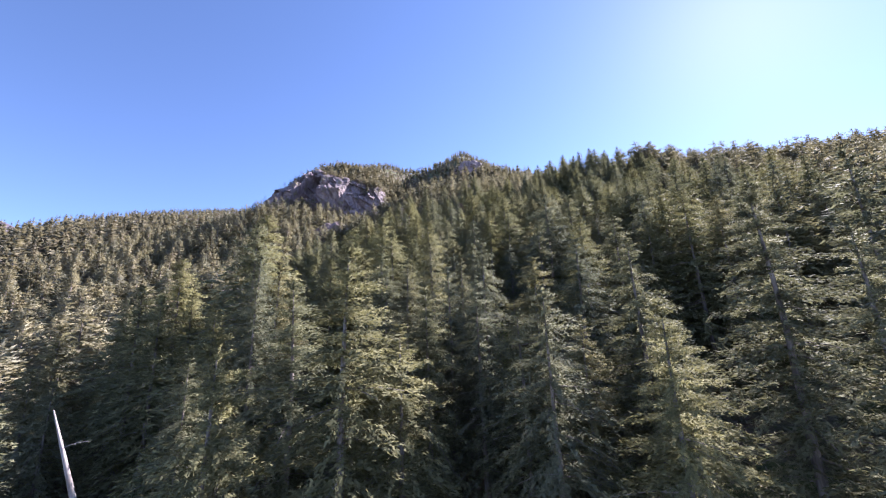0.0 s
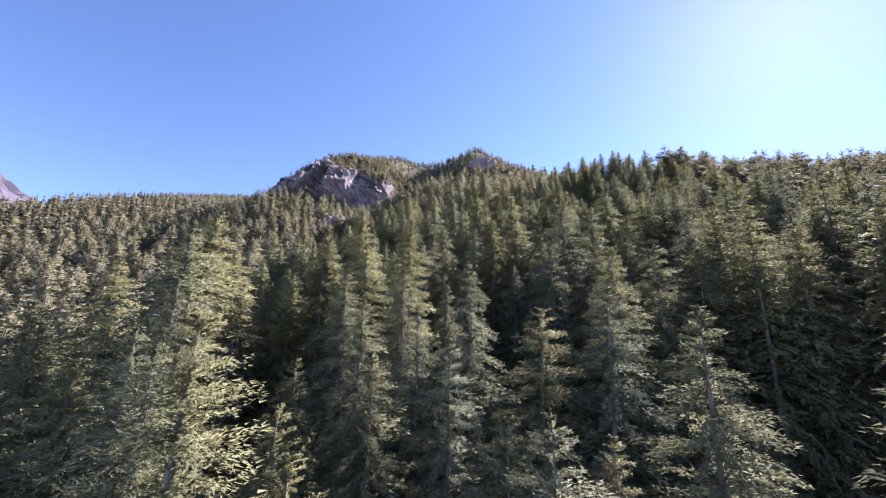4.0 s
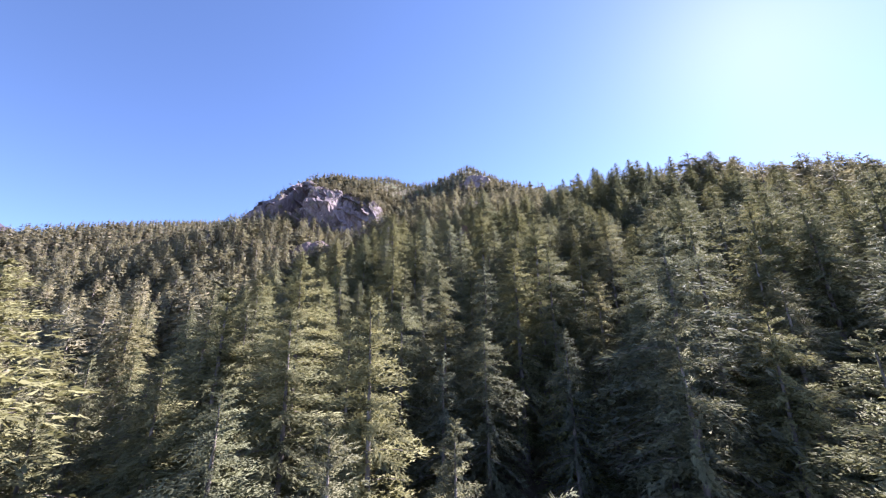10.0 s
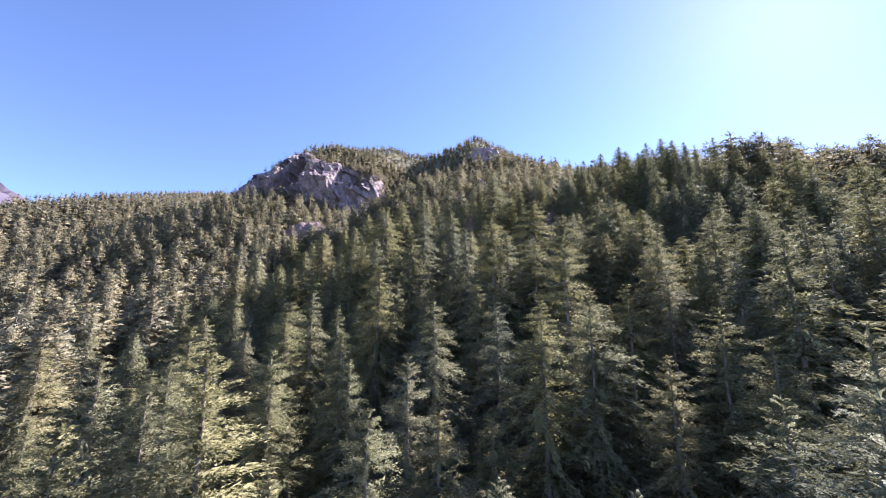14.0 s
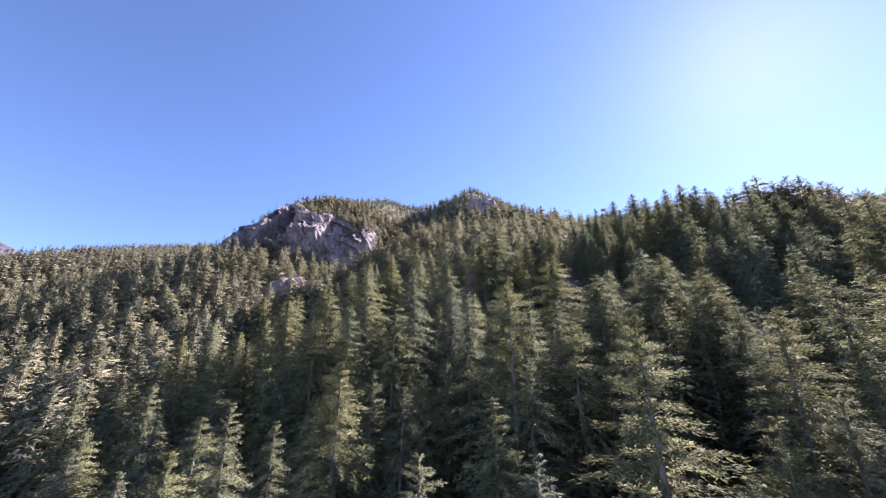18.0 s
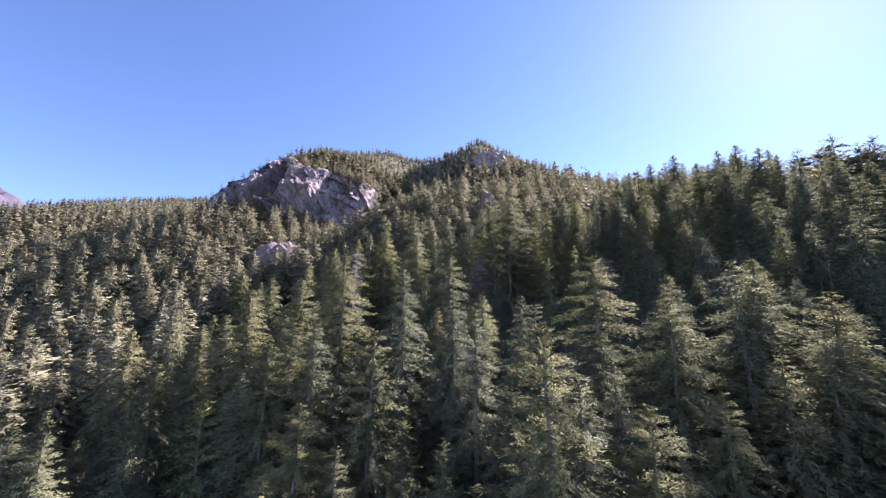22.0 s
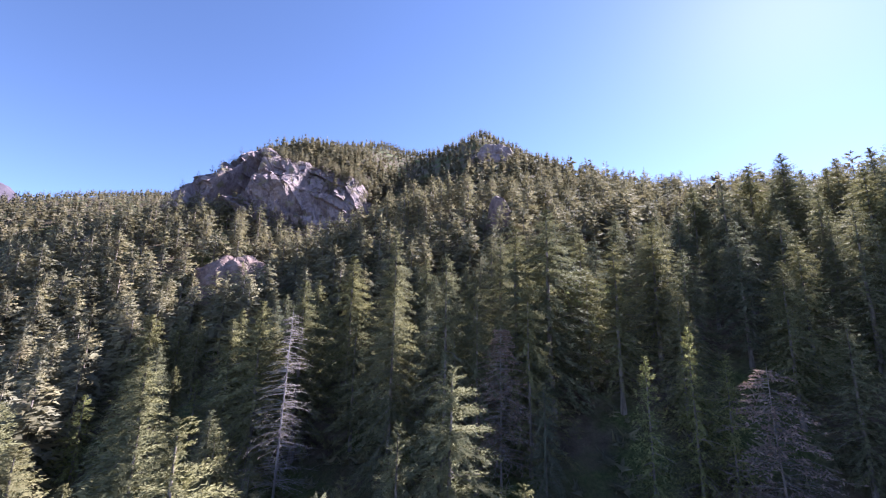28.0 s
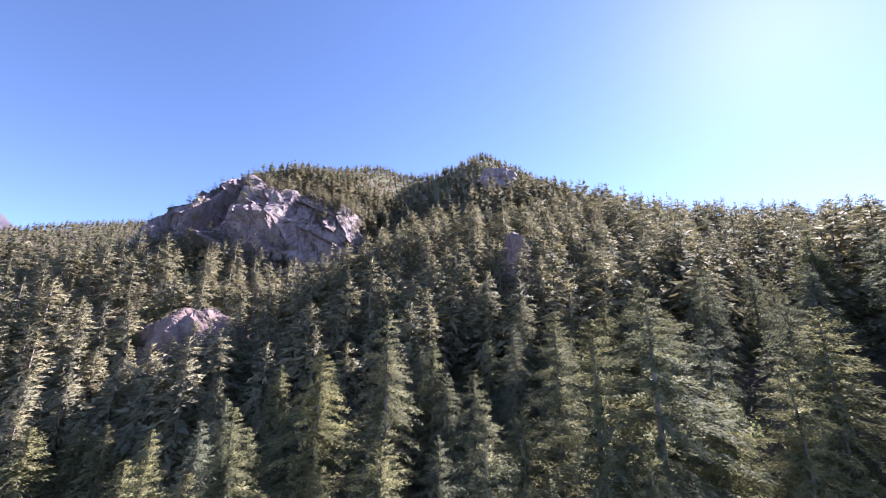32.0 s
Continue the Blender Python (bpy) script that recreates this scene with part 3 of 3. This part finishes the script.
for i in range(3):
    PROTOS["young_fir_tree"].append(conifer("young_fir_tree", "bright green young fir in a gap of the forest", 51 + i, 9, (2.4, 2.1, 2.7)[i],
                                            0.04, 22, 8, 26, NEEDLES_YOUNG, 0.45, 0.12, 0.3, 0.8, low=3, group="young firs in the gaps"))
    PROTOS["fir_tree_off"].append(conifer(*FIR, 91 + i, 18, (4.8, 4.1, 4.5)[i], (0.12, 0.18, 0.15)[i], 32, 9, 24, NEEDLES, 0.41, 0.27, 0.48, 1.15, low=6, group="firs on the slope"))
    PROTOS["spruce_tree_off"].append(conifer(*SPRUCE, 95 + i, 18, (3.6, 3.9, 3.4)[i], (0.15, 0.1, 0.18)[i], 32, 9, 22, NEEDLES_BLUE, 0.39, 0.3, 0.48, 1.15, low=6, group="spruces on the slope"))
used = {k: [False] * len(v) for k, v in PROTOS.items()}


def foot_of(x, y, top):
    """Foot and height of an upright tree whose top stands at x, y, top."""
    fx, fy = x, y
    for _ in range(3):
        h = top - float(ground(fx, fy))
        fx, fy = x - SLOPE_UP.x * h, y - SLOPE_UP.y * h
    return fx, fy, h


def plant(kind, x, y, height, variant, turn, wide=1.0, coarser=True):
    """Stand a tree of that kind on the slope; the finest ones along the flight."""
    if kind in ("fir_tree", "spruce_tree"):
        top_gap = 20 + 0.41 * y - float(ground(x, y)) - height
        kind += "_near" if math.hypot(x - 2, 0.7 * top_gap) < 23 else "_off" if coarser and abs(x) > 40 else ""
    proto, h = PROTOS[kind][variant % len(PROTOS[kind])]
    s = height / h
    m = Matrix.Translation(LEVEL @ Vector((x, y, float(ground(x, y)) - 0.2))) @ Matrix.Rotation(turn, 4, "Z") @ Matrix.Diagonal((s * wide, s * wide, s, 1))
    v = variant % len(PROTOS[kind])
    if not used[kind][v]:
        used[kind][v] = True
        proto.matrix_basis = m
        return proto
    t = proto.copy()
    scene.collection.objects.link(t)
    for c in proto.children:
        k = c.copy()
        scene.collection.objects.link(k)
        k.parent = t
    t.matrix_basis = m
    return t


# trees that stand out along the flight: x, y, height of the top, how wide
STANDOUT = []
# the lowest firs
STANDOUT += [
    ("fir_tree", 14.3, 22.6, 17.9, 1.25), ("fir_tree", -6.0, 23.0, 23.5, 1.25), ("fir_tree", -2.9, 24.1, 18.4, 1.25), ("fir_tree", 10.0, 27.0, 18.5, 1.25),
    ("fir_tree", 5.5, 27.5, 19.0, 1.25), ("fir_tree", -11.5, 28.0, 21.5, 1.25), ("spruce_tree", 17.5, 30.5, 20.0, 1.12), ("fir_tree", -1.5, 31.0, 21.0, 1.25),
    ("fir_tree", 8.6, 34.2, 23.6, 1.25), ("fir_tree", 22.9, 36.0, 17.5, 1.25), ("spruce_tree", 0.5, 36.0, 23.0, 1.12), ("fir_tree", 14.4, 37.1, 27.9, 1.1),
    ("spruce_tree", -20.9, 41.3, 25.0, 1.12), ("fir_tree", -35.3, 42.7, 22.0, 1.25), ("fir_tree", 16.7, 43.0, 28.8, 1.25),
    ("fir_tree", 43.6, 44.1, 29.8, 1.25),
]
# the lower slope
STANDOUT += [
    ("fir_tree", -23.6, 45.7, 29.7, 1.25), ("fir_tree", 26.7, 46.2, 29.3, 1.25), ("spruce_tree", 2.4, 46.3, 24.8, 1.12), ("fir_tree", -7.9, 46.8, 26.2, 1.25),
    ("fir_tree", -25.6, 52.2, 32.3, 1.3), ("fir_tree", -7.4, 52.3, 29.4, 1.25), ("fir_tree", -17.1, 55.4, 25.9, 1.25), ("fir_tree", -13.4, 55.7, 30.8, 1.35),
    ("fir_tree", -40.2, 55.8, 26.5, 1.25), ("spruce_tree", 1.8, 56.1, 26.3, 1.12), ("fir_tree", 16.0, 56.2, 32.7, 1.25), ("spruce_tree", 10.8, 57.7, 28.0, 1.12),
    ("spruce_tree", 4.8, 57.7, 28.3, 1.12), ("fir_tree", -9.8, 59.2, 33.2, 1.25), ("fir_tree", 20.0, 61.2, 34.4, 1.25), ("young_fir_tree", -4.3, 62.7, 24.5, 1.0),
    ("spruce_tree", -16.0, 63.1, 29.9, 1.12), ("spruce_tree", -19.6, 63.7, 31.9, 1.12),
]
# halfway
STANDOUT += [
    ("fir_tree", 5.2, 64.2, 29.1, 1.25), ("spruce_tree", -0.3, 65.2, 32.0, 1.12), ("fir_tree", -16.3, 65.2, 31.5, 1.25), ("fir_tree", 35.0, 66.4, 41.5, 1.25),
    ("fir_tree", 27.1, 68.1, 41.0, 1.25), ("fir_tree", -17.8, 69.0, 33.0, 1.25), ("fir_tree", -37.2, 75.7, 29.9, 1.25),
    ("fir_tree", 13.3, 76.2, 41.8, 1.25), ("fir_tree", 33.5, 78.0, 45.4, 1.4), ("fir_tree", 45.1, 78.5, 47.5, 1.35), ("fir_tree", 35.5, 80.5, 46.2, 1.25),
    ("spruce_tree", -13.1, 81.5, 35.5, 1.12), ("fir_tree", -5.9, 83.2, 38.1, 1.25), ("spruce_tree", -1.2, 84.8, 36.2, 1.12), ("fir_tree", 12.9, 86.2, 41.8, 1.25),
    ("fir_tree", 7.5, 86.8, 45.7, 1.25), ("spruce_tree", 9.5, 87.0, 43.1, 1.12), ("fir_tree", 0.2, 87.7, 36.8, 1.25), ("spruce_tree", 7.9, 89.1, 40.7, 1.12),
    ("young_fir_tree", -14.5, 90.8, 26.7, 1.0), ("spruce_tree", -5.0, 91.7, 36.6, 1.12), ("fir_tree", -0.7, 93.3, 36.3, 1.25), ("fir_tree", -8.3, 93.5, 38.7, 1.25),
]
# halfway
STANDOUT += [
    ("fir_tree", -11.2, 93.8, 33.8, 1.25), ("fir_tree", 30.3, 94.0, 47.9, 1.35), ("spruce_tree", 7.1, 94.5, 42.7, 1.12), ("fir_tree", 18.8, 94.5, 47.1, 1.25),
]
# the upper slope
STANDOUT += [
    ("spruce_tree", 24.8, 96.0, 50.2, 1.12), ("fir_tree", 9.2, 96.4, 46.2, 1.4), ("fir_tree", -3.8, 97.0, 43.6, 1.25), ("spruce_tree", 21.4, 97.5, 48.0, 1.12),
    ("fir_tree", 28.5, 98.5, 50.4, 1.25), ("spruce_tree", 4.6, 98.9, 45.4, 1.12), ("young_fir_tree", -19.3, 99.1, 37.4, 1.0), ("fir_tree", -14.0, 99.8, 41.7, 1.25),
    ("spruce_tree", -25.5, 99.9, 29.3, 1.12), ("spruce_tree", -10.3, 101.0, 43.5, 1.12), ("fir_tree", -12.8, 101.9, 43.4, 1.25), ("fir_tree", 16.4, 102.7, 50.8, 1.35),
    ("spruce_tree", 2.6, 103.0, 46.9, 1.12), ("fir_tree", -35.2, 103.8, 30.7, 1.25), ("fir_tree", -39.8, 105.0, 33.0, 1.25), ("spruce_tree", -2.7, 105.5, 49.1, 1.12),
    ("fir_tree", -29.0, 105.8, 38.0, 1.25), ("fir_tree", -10.0, 108.3, 50.5, 1.25),
]
# the last stand
STANDOUT += [
    ("fir_tree", 52.2, 147.7, 77.6, 1.4), ("fir_tree", 46.5, 147.0, 75.2, 1.3),
    ("spruce_tree", -0.9, 113.9, 48.4, 1.12), ("fir_tree", -24.0, 114.0, 46.0, 1.25), ("fir_tree", -18.1, 115.9, 47.4, 1.25), ("fir_tree", 2.2, 116.2, 51.3, 1.25),
    ("young_fir_tree", 16.5, 119.6, 51.6, 0.72), ("young_fir_tree", 23.4, 121.0, 51.7, 0.72), ("spruce_tree", 9.6, 121.6, 48.8, 1.12), ("young_fir_tree", 21.0, 121.7, 53.6, 0.72),
    ("young_fir_tree", -2.2, 125.5, 44.2, 0.72), ("spruce_tree", 4.5, 127.5, 56.1, 1.12), ("spruce_tree", 1.4, 127.7, 59.3, 1.12), ("fir_tree", 9.5, 128.1, 57.5, 1.25),
    ("spruce_tree", -3.7, 128.9, 55.2, 1.12), ("fir_tree", -29.1, 129.3, 47.5, 1.25), ("fir_tree", 19.2, 131.2, 61.3, 1.25), ("fir_tree", -4.3, 132.3, 55.8, 1.25),
    ("fir_tree", -19.6, 133.5, 53.3, 1.25), ("fir_tree", 12.7, 133.9, 65.2, 1.45), ("fir_tree", 9.3, 134.4, 63.2, 1.25), ("fir_tree", 17.9, 135.2, 58.7, 1.25),
    ("fir_tree", 25.8, 135.8, 64.3, 1.25), ("fir_tree", -16.4, 137.4, 55.8, 1.25), ("young_fir_tree", -29.6, 137.7, 42.7, 1.0), ("spruce_tree", 8.3, 139.6, 62.9, 1.12),
]
# the last stand
STANDOUT += [
    ("spruce_tree", -6.1, 143.8, 63.1, 1.12), ("fir_tree", -12.1, 143.8, 59.3, 1.25), ("fir_tree", -37.5, 144.4, 42.3, 1.25),
]
placed = []
for i, (kind, x, y, top, wide) in enumerate(STANDOUT):
    fx, fy, h = foot_of(x, y, top)
    wide = min(wide, 0.9) if min(math.hypot(x - a, y - b) for a, b in ((6.8, 126.9), (-14.4, 129.7), (23.6, 117.5))) < 6 else wide
    plant(kind, fx, fy, h, i, i * 2.4, wide, coarser=False)
    placed.append((fx, fy))


# the stand round the flight: single trees
step = 4.9
GAPS = ((27, 30, 13, 10), (14, 116, 8, 9), (-7, 121, 4, 8), (8.5, 48, 4, 8), (-5, 141, 4, 5), (18, 131, 5, 6))
for iy in range(0, 29):
    for ix in range(-12, 16):
        x = (ix + 0.5 * (iy % 2) + rng.uniform(-0.36, 0.36)) * step
        y = 16 + (iy + rng.uniform(-0.36, 0.36)) * step
        kind_r, hh, tw, va, wd = rng.random(), rng.random(), rng.uniform(0, 6.28), int(rng.integers(0, 60)), rng.uniform(1.0, 1.3)
        if abs(x) > min(72 if x > 0 else 48, 14 + 0.85 * y) or min((x - a) ** 2 + (y - b) ** 2 for a, b in placed) < 3.7 ** 2:
            continue
        if y < 18 and abs(x) < 6:
            continue
        kind = "fir_tree" if kind_r < 0.56 else "spruce_tree" if kind_r < 0.92 else "young_fir_tree"
        h = float(stand(x, y)) * (0.76 + 0.26 * hh) if kind != "young_fir_tree" else 6 + 6 * hh
        # gaps in the stand, and a thinner wood on the far side
        if any(((x - a) / p) ** 2 + ((y - b) / q) ** 2 < 1 for a, b, p, q in GAPS) or (x < -10 and kind_r * 7 % 1 < 0.24):
            continue
        # the air along the flight stays free
        h = min(h, 20 + 0.41 * y - 7.5 + max(0.0, abs(x) - 8) - float(ground(x, y)))
        if x > 12 and y > 105:
            h *= 0.88
        if h < 4 or min((x - a) ** 2 + (y - b) ** 2 for a, b in ((25.0, 117.0), (23.0, 113.0), (7.2, 126.5), (5.8, 121.5), (-14.5, 129.5), (-12.5, 124.0))) < 14 or (x + 19) ** 2 + (y - 17) ** 2 < 42 or (x + 18) ** 2 + (y - 43) ** 2 < 20 or (abs(x + 15 + 0.88 * (y - 42.5)) < 3.2 and 33 < y < 48):
            continue
        plant(kind, x, y, h, va, tw, wd)
        placed.append((x, y))


def stand_on(ob, x, y, turn=0.0, sink=0.1):
    ob.location = LEVEL @ Vector((x, y, float(ground(x, y)) - sink))
    ob.rotation_euler.z = turn
    return ob


# dead and broad-leaved trees
def top_to_height(x, y, top):
    return top - float(ground(x, y))


def dead_tree(name, label, seed, x, y, top, lean, mat, twigs, needles=None, broken=False):
    """Stand a dead tree so that its top comes to x, y, top."""
    fx, fy, h = foot_of(x, y, top)
    fx, fy = fx - h * math.sin(lean[1]), fy + h * math.sin(lean[0])
    return stand_on(snag(name, label, seed, h, lean, mat, twigs, needles, broken), fx, fy)


DRY = ("dry_fir_tree", "dying conifer with grey twigs and reddish dry needles")
dead_tree("bare_snag", "bleached bare dead conifer with drooping thin branches", 71, -14.4, 129.7, 53.1, (0, 0.02), DEADWOOD, 260)
dead_tree(*DRY, 72, 6.8, 126.9, 52.3, (0.02, 0), DEADWOOD, 320, NEEDLES_DEAD)
dead_tree(*DRY, 73, 23.6, 117.5, 51.8, (0, -0.02), BARK, 170, NEEDLES_DEAD)
dead_tree(*DRY, 76, 29.4, 166.2, 68.0, (0.02, 0), DEADWOOD, 150, NEEDLES_DEAD)
dead_tree("bare_snag", "grey dead conifer with a tangle of bare twigs", 74, -19.5, 47.8, 19.0, (0, 0.03), DEADWOOD, 150)
dead_tree("broken_snag", "broken leaning white trunk of a dead tree", 75, -21.7, 21.0, 13.7, (0.05, -0.36), DEADWOOD, 14, broken=True)
stand_on(broadleaf("broadleaf_tree", "small pale green broad-leaved tree in a gap of the firs", 81, top_to_height(7.1, 44.2, 16.5), 2.2), 7.1, 44.2)
stand_on(broadleaf("broadleaf_tree", "small pale green broad-leaved tree in a gap of the firs", 82, 13.0, 3.2), 18.5, 135.0)
near_xy = np.array(placed)


# ---------------------------------------------------------------- the wooded mountainside: too many to count
def forest(name, label, spots, heights, levels, per, sprays, wide, variants, seed, trunk=True, needles=NEEDLES_FAR, base_z=None):
    """One mesh of many conifers at spots, from a few crowns turned and scaled."""
    g = np.random.default_rng(seed)
    base = []
    for i in range(variants):
        (v, q), _ = crown_arrays(10.0, wide * g.uniform(0.85, 1.15), g.uniform(0.1, 0.25), levels, per, sprays, g, 0.36, 0.25, 0.4, 1.0, True)
        m, nn = np.zeros(len(q), int), soft_normals(v)
        if trunk:
            tv, tq = tube([(0, 0, -1), (0, 0, 4), (0, 0, 8.5)], [0.16, 0.12, 0.04], 3)
            tq = np.concatenate([tq[:, [0, 1, 2]], tq[:, [0, 2, 3]]])
            m = np.concatenate([m, np.ones(len(tq), int)])
            nn = np.concatenate([nn, unit(tv * np.array([1, 1, 0]))])
            v, q = gather([(v, q), (tv, tq)])
        base.append((v, q, m, nn))
    which = g.integers(0, variants, len(spots))
    vs, qs, ms, ns, o = [], [], [], [], 0
    base_z = ground(spots[:, 0], spots[:, 1]) if base_z is None else base_z
    for k in range(variants):
        v, q, m, nn = base[k]
        s = spots[which == k]
        if not len(s):
            continue
        h = heights[which == k] / 10.0
        a = g.uniform(0, 6.28, len(s))
        w = h * g.uniform(0.85, 1.25, len(s))
        c, sn = np.cos(a)[:, None], np.sin(a)[:, None]
        up = (v[None, :, 2] * h[:, None])
        X = up * SLOPE_UP.x + (v[None, :, 0] * c - v[None, :, 1] * sn) * w[:, None] + s[:, 0:1]
        Y = up * SLOPE_UP.y + (v[None, :, 0] * sn + v[None, :, 1] * c) * w[:, None] + s[:, 1:2]
        Z = up + base_z[which == k][:, None] - 0.2
        vs.append(np.stack([X, Y, Z], -1).reshape(-1, 3))
        qs.append((q[None] + (np.arange(len(s)) * len(v))[:, None, None]).reshape(-1, 3) + o)
        ms.append(np.tile(m, len(s)))
        ns.append(np.stack([nn[None, :, 0] * c - nn[None, :, 1] * sn, nn[None, :, 0] * sn + nn[None, :, 1] * c, np.repeat(nn[None, :, 2], len(s), 0)], -1).reshape(-1, 3))
        o += len(s) * len(v)
    me = mesh_np(name, np.concatenate(vs), np.concatenate(qs), [needles, BARK], np.concatenate(ms), True, np.concatenate(ns))
    wood = new(name, me)
    wood.matrix_basis = LEVEL
    return tagged(wood, label, "forest", kind="stuff")


def scatter(x0, x1, y0, y1, step, g):
    nx, ny = int((x1 - x0) / step), int((y1 - y0) / step)
    a, b = np.meshgrid(np.arange(nx), np.arange(ny), indexing="ij")
    x = x0 + (a + 0.5 * (b % 2) + g.uniform(-0.4, 0.4, a.shape)) * step
    y = y0 + (b + g.uniform(-0.4, 0.4, b.shape)) * step
    return np.stack([x.ravel(), y.ravel()], -1)


def free_of_rock(p):
    x, y = p[:, 0], p[:, 1]
    yf = cliff_line(x)
    face = (x > -140) & (x < -38) & (y > yf - 17 - 8 * smooth((-100 - x) / 12)) & (y < yf + 5 + 1.5 * slab_top(x))
    rocks = np.zeros(len(p), bool)
    for cx, cy, rx, ry in ((-58, 186, 11.0, 10), (14.4, 188.5, 3.2, 3.5), (27, 311, 13, 18), (-130, 226, 6.5, 18)):
        rocks |= ((x - cx) / rx) ** 2 + ((y - cy) / ry) ** 2 < 1
    return ~(face | rocks)


gs = np.random.default_rng(23)
p = scatter(-190, 190, 14, 250, 6.1, gs)
p = p[free_of_rock(p)]
d_near = np.min((p[:, None, 0] - near_xy[None, :, 0]) ** 2 + (p[:, None, 1] - near_xy[None, :, 1]) ** 2, axis=1)
wedge = np.abs(p[:, 0]) < 40 + 1.25 * p[:, 1]
stand_zone = ((p[:, 0] - 27) / 14) ** 2 + ((p[:, 1] - 30) / 11) ** 2 < 1
stand_zone |= (np.abs(p[:, 0]) < np.minimum(np.where(p[:, 0] > 0, 74, 50), 18 + 0.85 * p[:, 1])) & (p[:, 1] < 154)
p = p[(d_near > 3.6 ** 2) & wedge & ~stand_zone]
mid = p[:, 1] < 175
hh = stand(p[:, 0], p[:, 1]) * gs.uniform(0.72, 1.04, len(p))
forest("slope_forest", "dense green conifer forest on the steep mountainside", p[mid], hh[mid], 17, 7, 9, 3.2, 10, 3)
forest("upper_slope_forest", "smaller conifers below the cliff and on the shoulder", p[~mid], hh[~mid], 14, 6, 8, 3.1, 10, 4)
p = scatter(-480, 250, 40, 500, 5.6, gs)
p = p[free_of_rock(p) | ((p[:, 1] > cliff_line(p[:, 0]) - 6 + 1.5 * slab_top(p[:, 0])) & (gs.random(len(p)) < np.where(p[:, 0] > -85, 0.45, 0.18)))]
p = p[((p[:, 1] > 250) | (np.abs(p[:, 0]) > 190)) & (np.abs(p[:, 0]) < 60 + 1.3 * p[:, 1])]
crest = scatter(-150, -30, 262, 345, 3.4, gs)
crest = crest[(crest[:, 1] > cliff_line(crest[:, 0]) + 6 + 1.4 * slab_top(crest[:, 0])) & (crest[:, 1] < cliff_line(crest[:, 0]) + 60)]
p = np.concatenate([p, crest[gs.random(len(crest)) < 0.75]])
forest("ridge_forest", "far conifers covering the summits and the ridge", p, np.maximum(4.0, stand(p[:, 0], p[:, 1])) * gs.uniform(0.6, 1.3, len(p)), 7, 5, 2, 2.8, 8, 5, trunk=False, needles=NEEDLES_RIDGE)

# small firs and shrubs on the ledges of the cliff and along its brow
cx, cz = CLIFF[:, 0], CLIFF[:, 2]
cu, cv = (cx + 136) / 100, np.tile(np.linspace(0, 1, CLIFF_N[1]), CLIFF_N[0])
odds = 0.010 * (cx > -88) * (cv > 0.45) + 0.006 * (cx > -62) + 0.02 * (cv > 0.84) + 0.0012 + 0.02 * (cv < 0.10)
odds += 0.02 * np.exp(-((cx + 56) / 7) ** 2 - ((cv - 0.62) / 0.12) ** 2)
pick = CLIFF[(gs.random(len(CLIFF)) < odds * 1.3) & (cv < 0.97)]
forest("crag_trees", "small firs and shrubs on ledges of the cliff", pick[:, :2], gs.uniform(2.5, 7.5, len(pick)), 9, 5, 3, 3.0, 6, 6, trunk=False, base_z=pick[:, 2], needles=NEEDLES_RIDGE)


# ---------------------------------------------------------------- undergrowth between the trunks
def undergrowth():
    """Low ferns, salal and sapling tufts on the forest floor near the flight."""
    g = np.random.default_rng(41)
    n = 3200
    x, y = g.uniform(-42, 46, n), g.uniform(12, 150, n)
    c = np.stack([x, y, ground(x, y) + 0.1], -1)
    k = 11
    base = np.repeat(c, k, axis=0) + g.normal(0, 0.25, (n * k, 3)) * np.array([1, 1, 0.15])
    d = unit(np.stack([g.normal(0, 1, n * k), g.normal(0, 1, n * k), g.uniform(0.3, 1.4, n * k)], -1))
    ln = np.repeat(g.uniform(0.5, 1.6, n), k) * g.uniform(0.6, 1.1, n * k)
    v, q = blades(base, d, unit(np.cross(d, g.normal(0, 1, d.shape))), ln, ln * 0.35, 0.2 * ln)
    low = new("undergrowth", mesh_np("undergrowth", v, q, [NEEDLES_FAR]))
    low.matrix_basis = LEVEL
    return tagged(low, "low ferns and shrubs on the forest floor", "undergrowth", kind="stuff")


undergrowth()
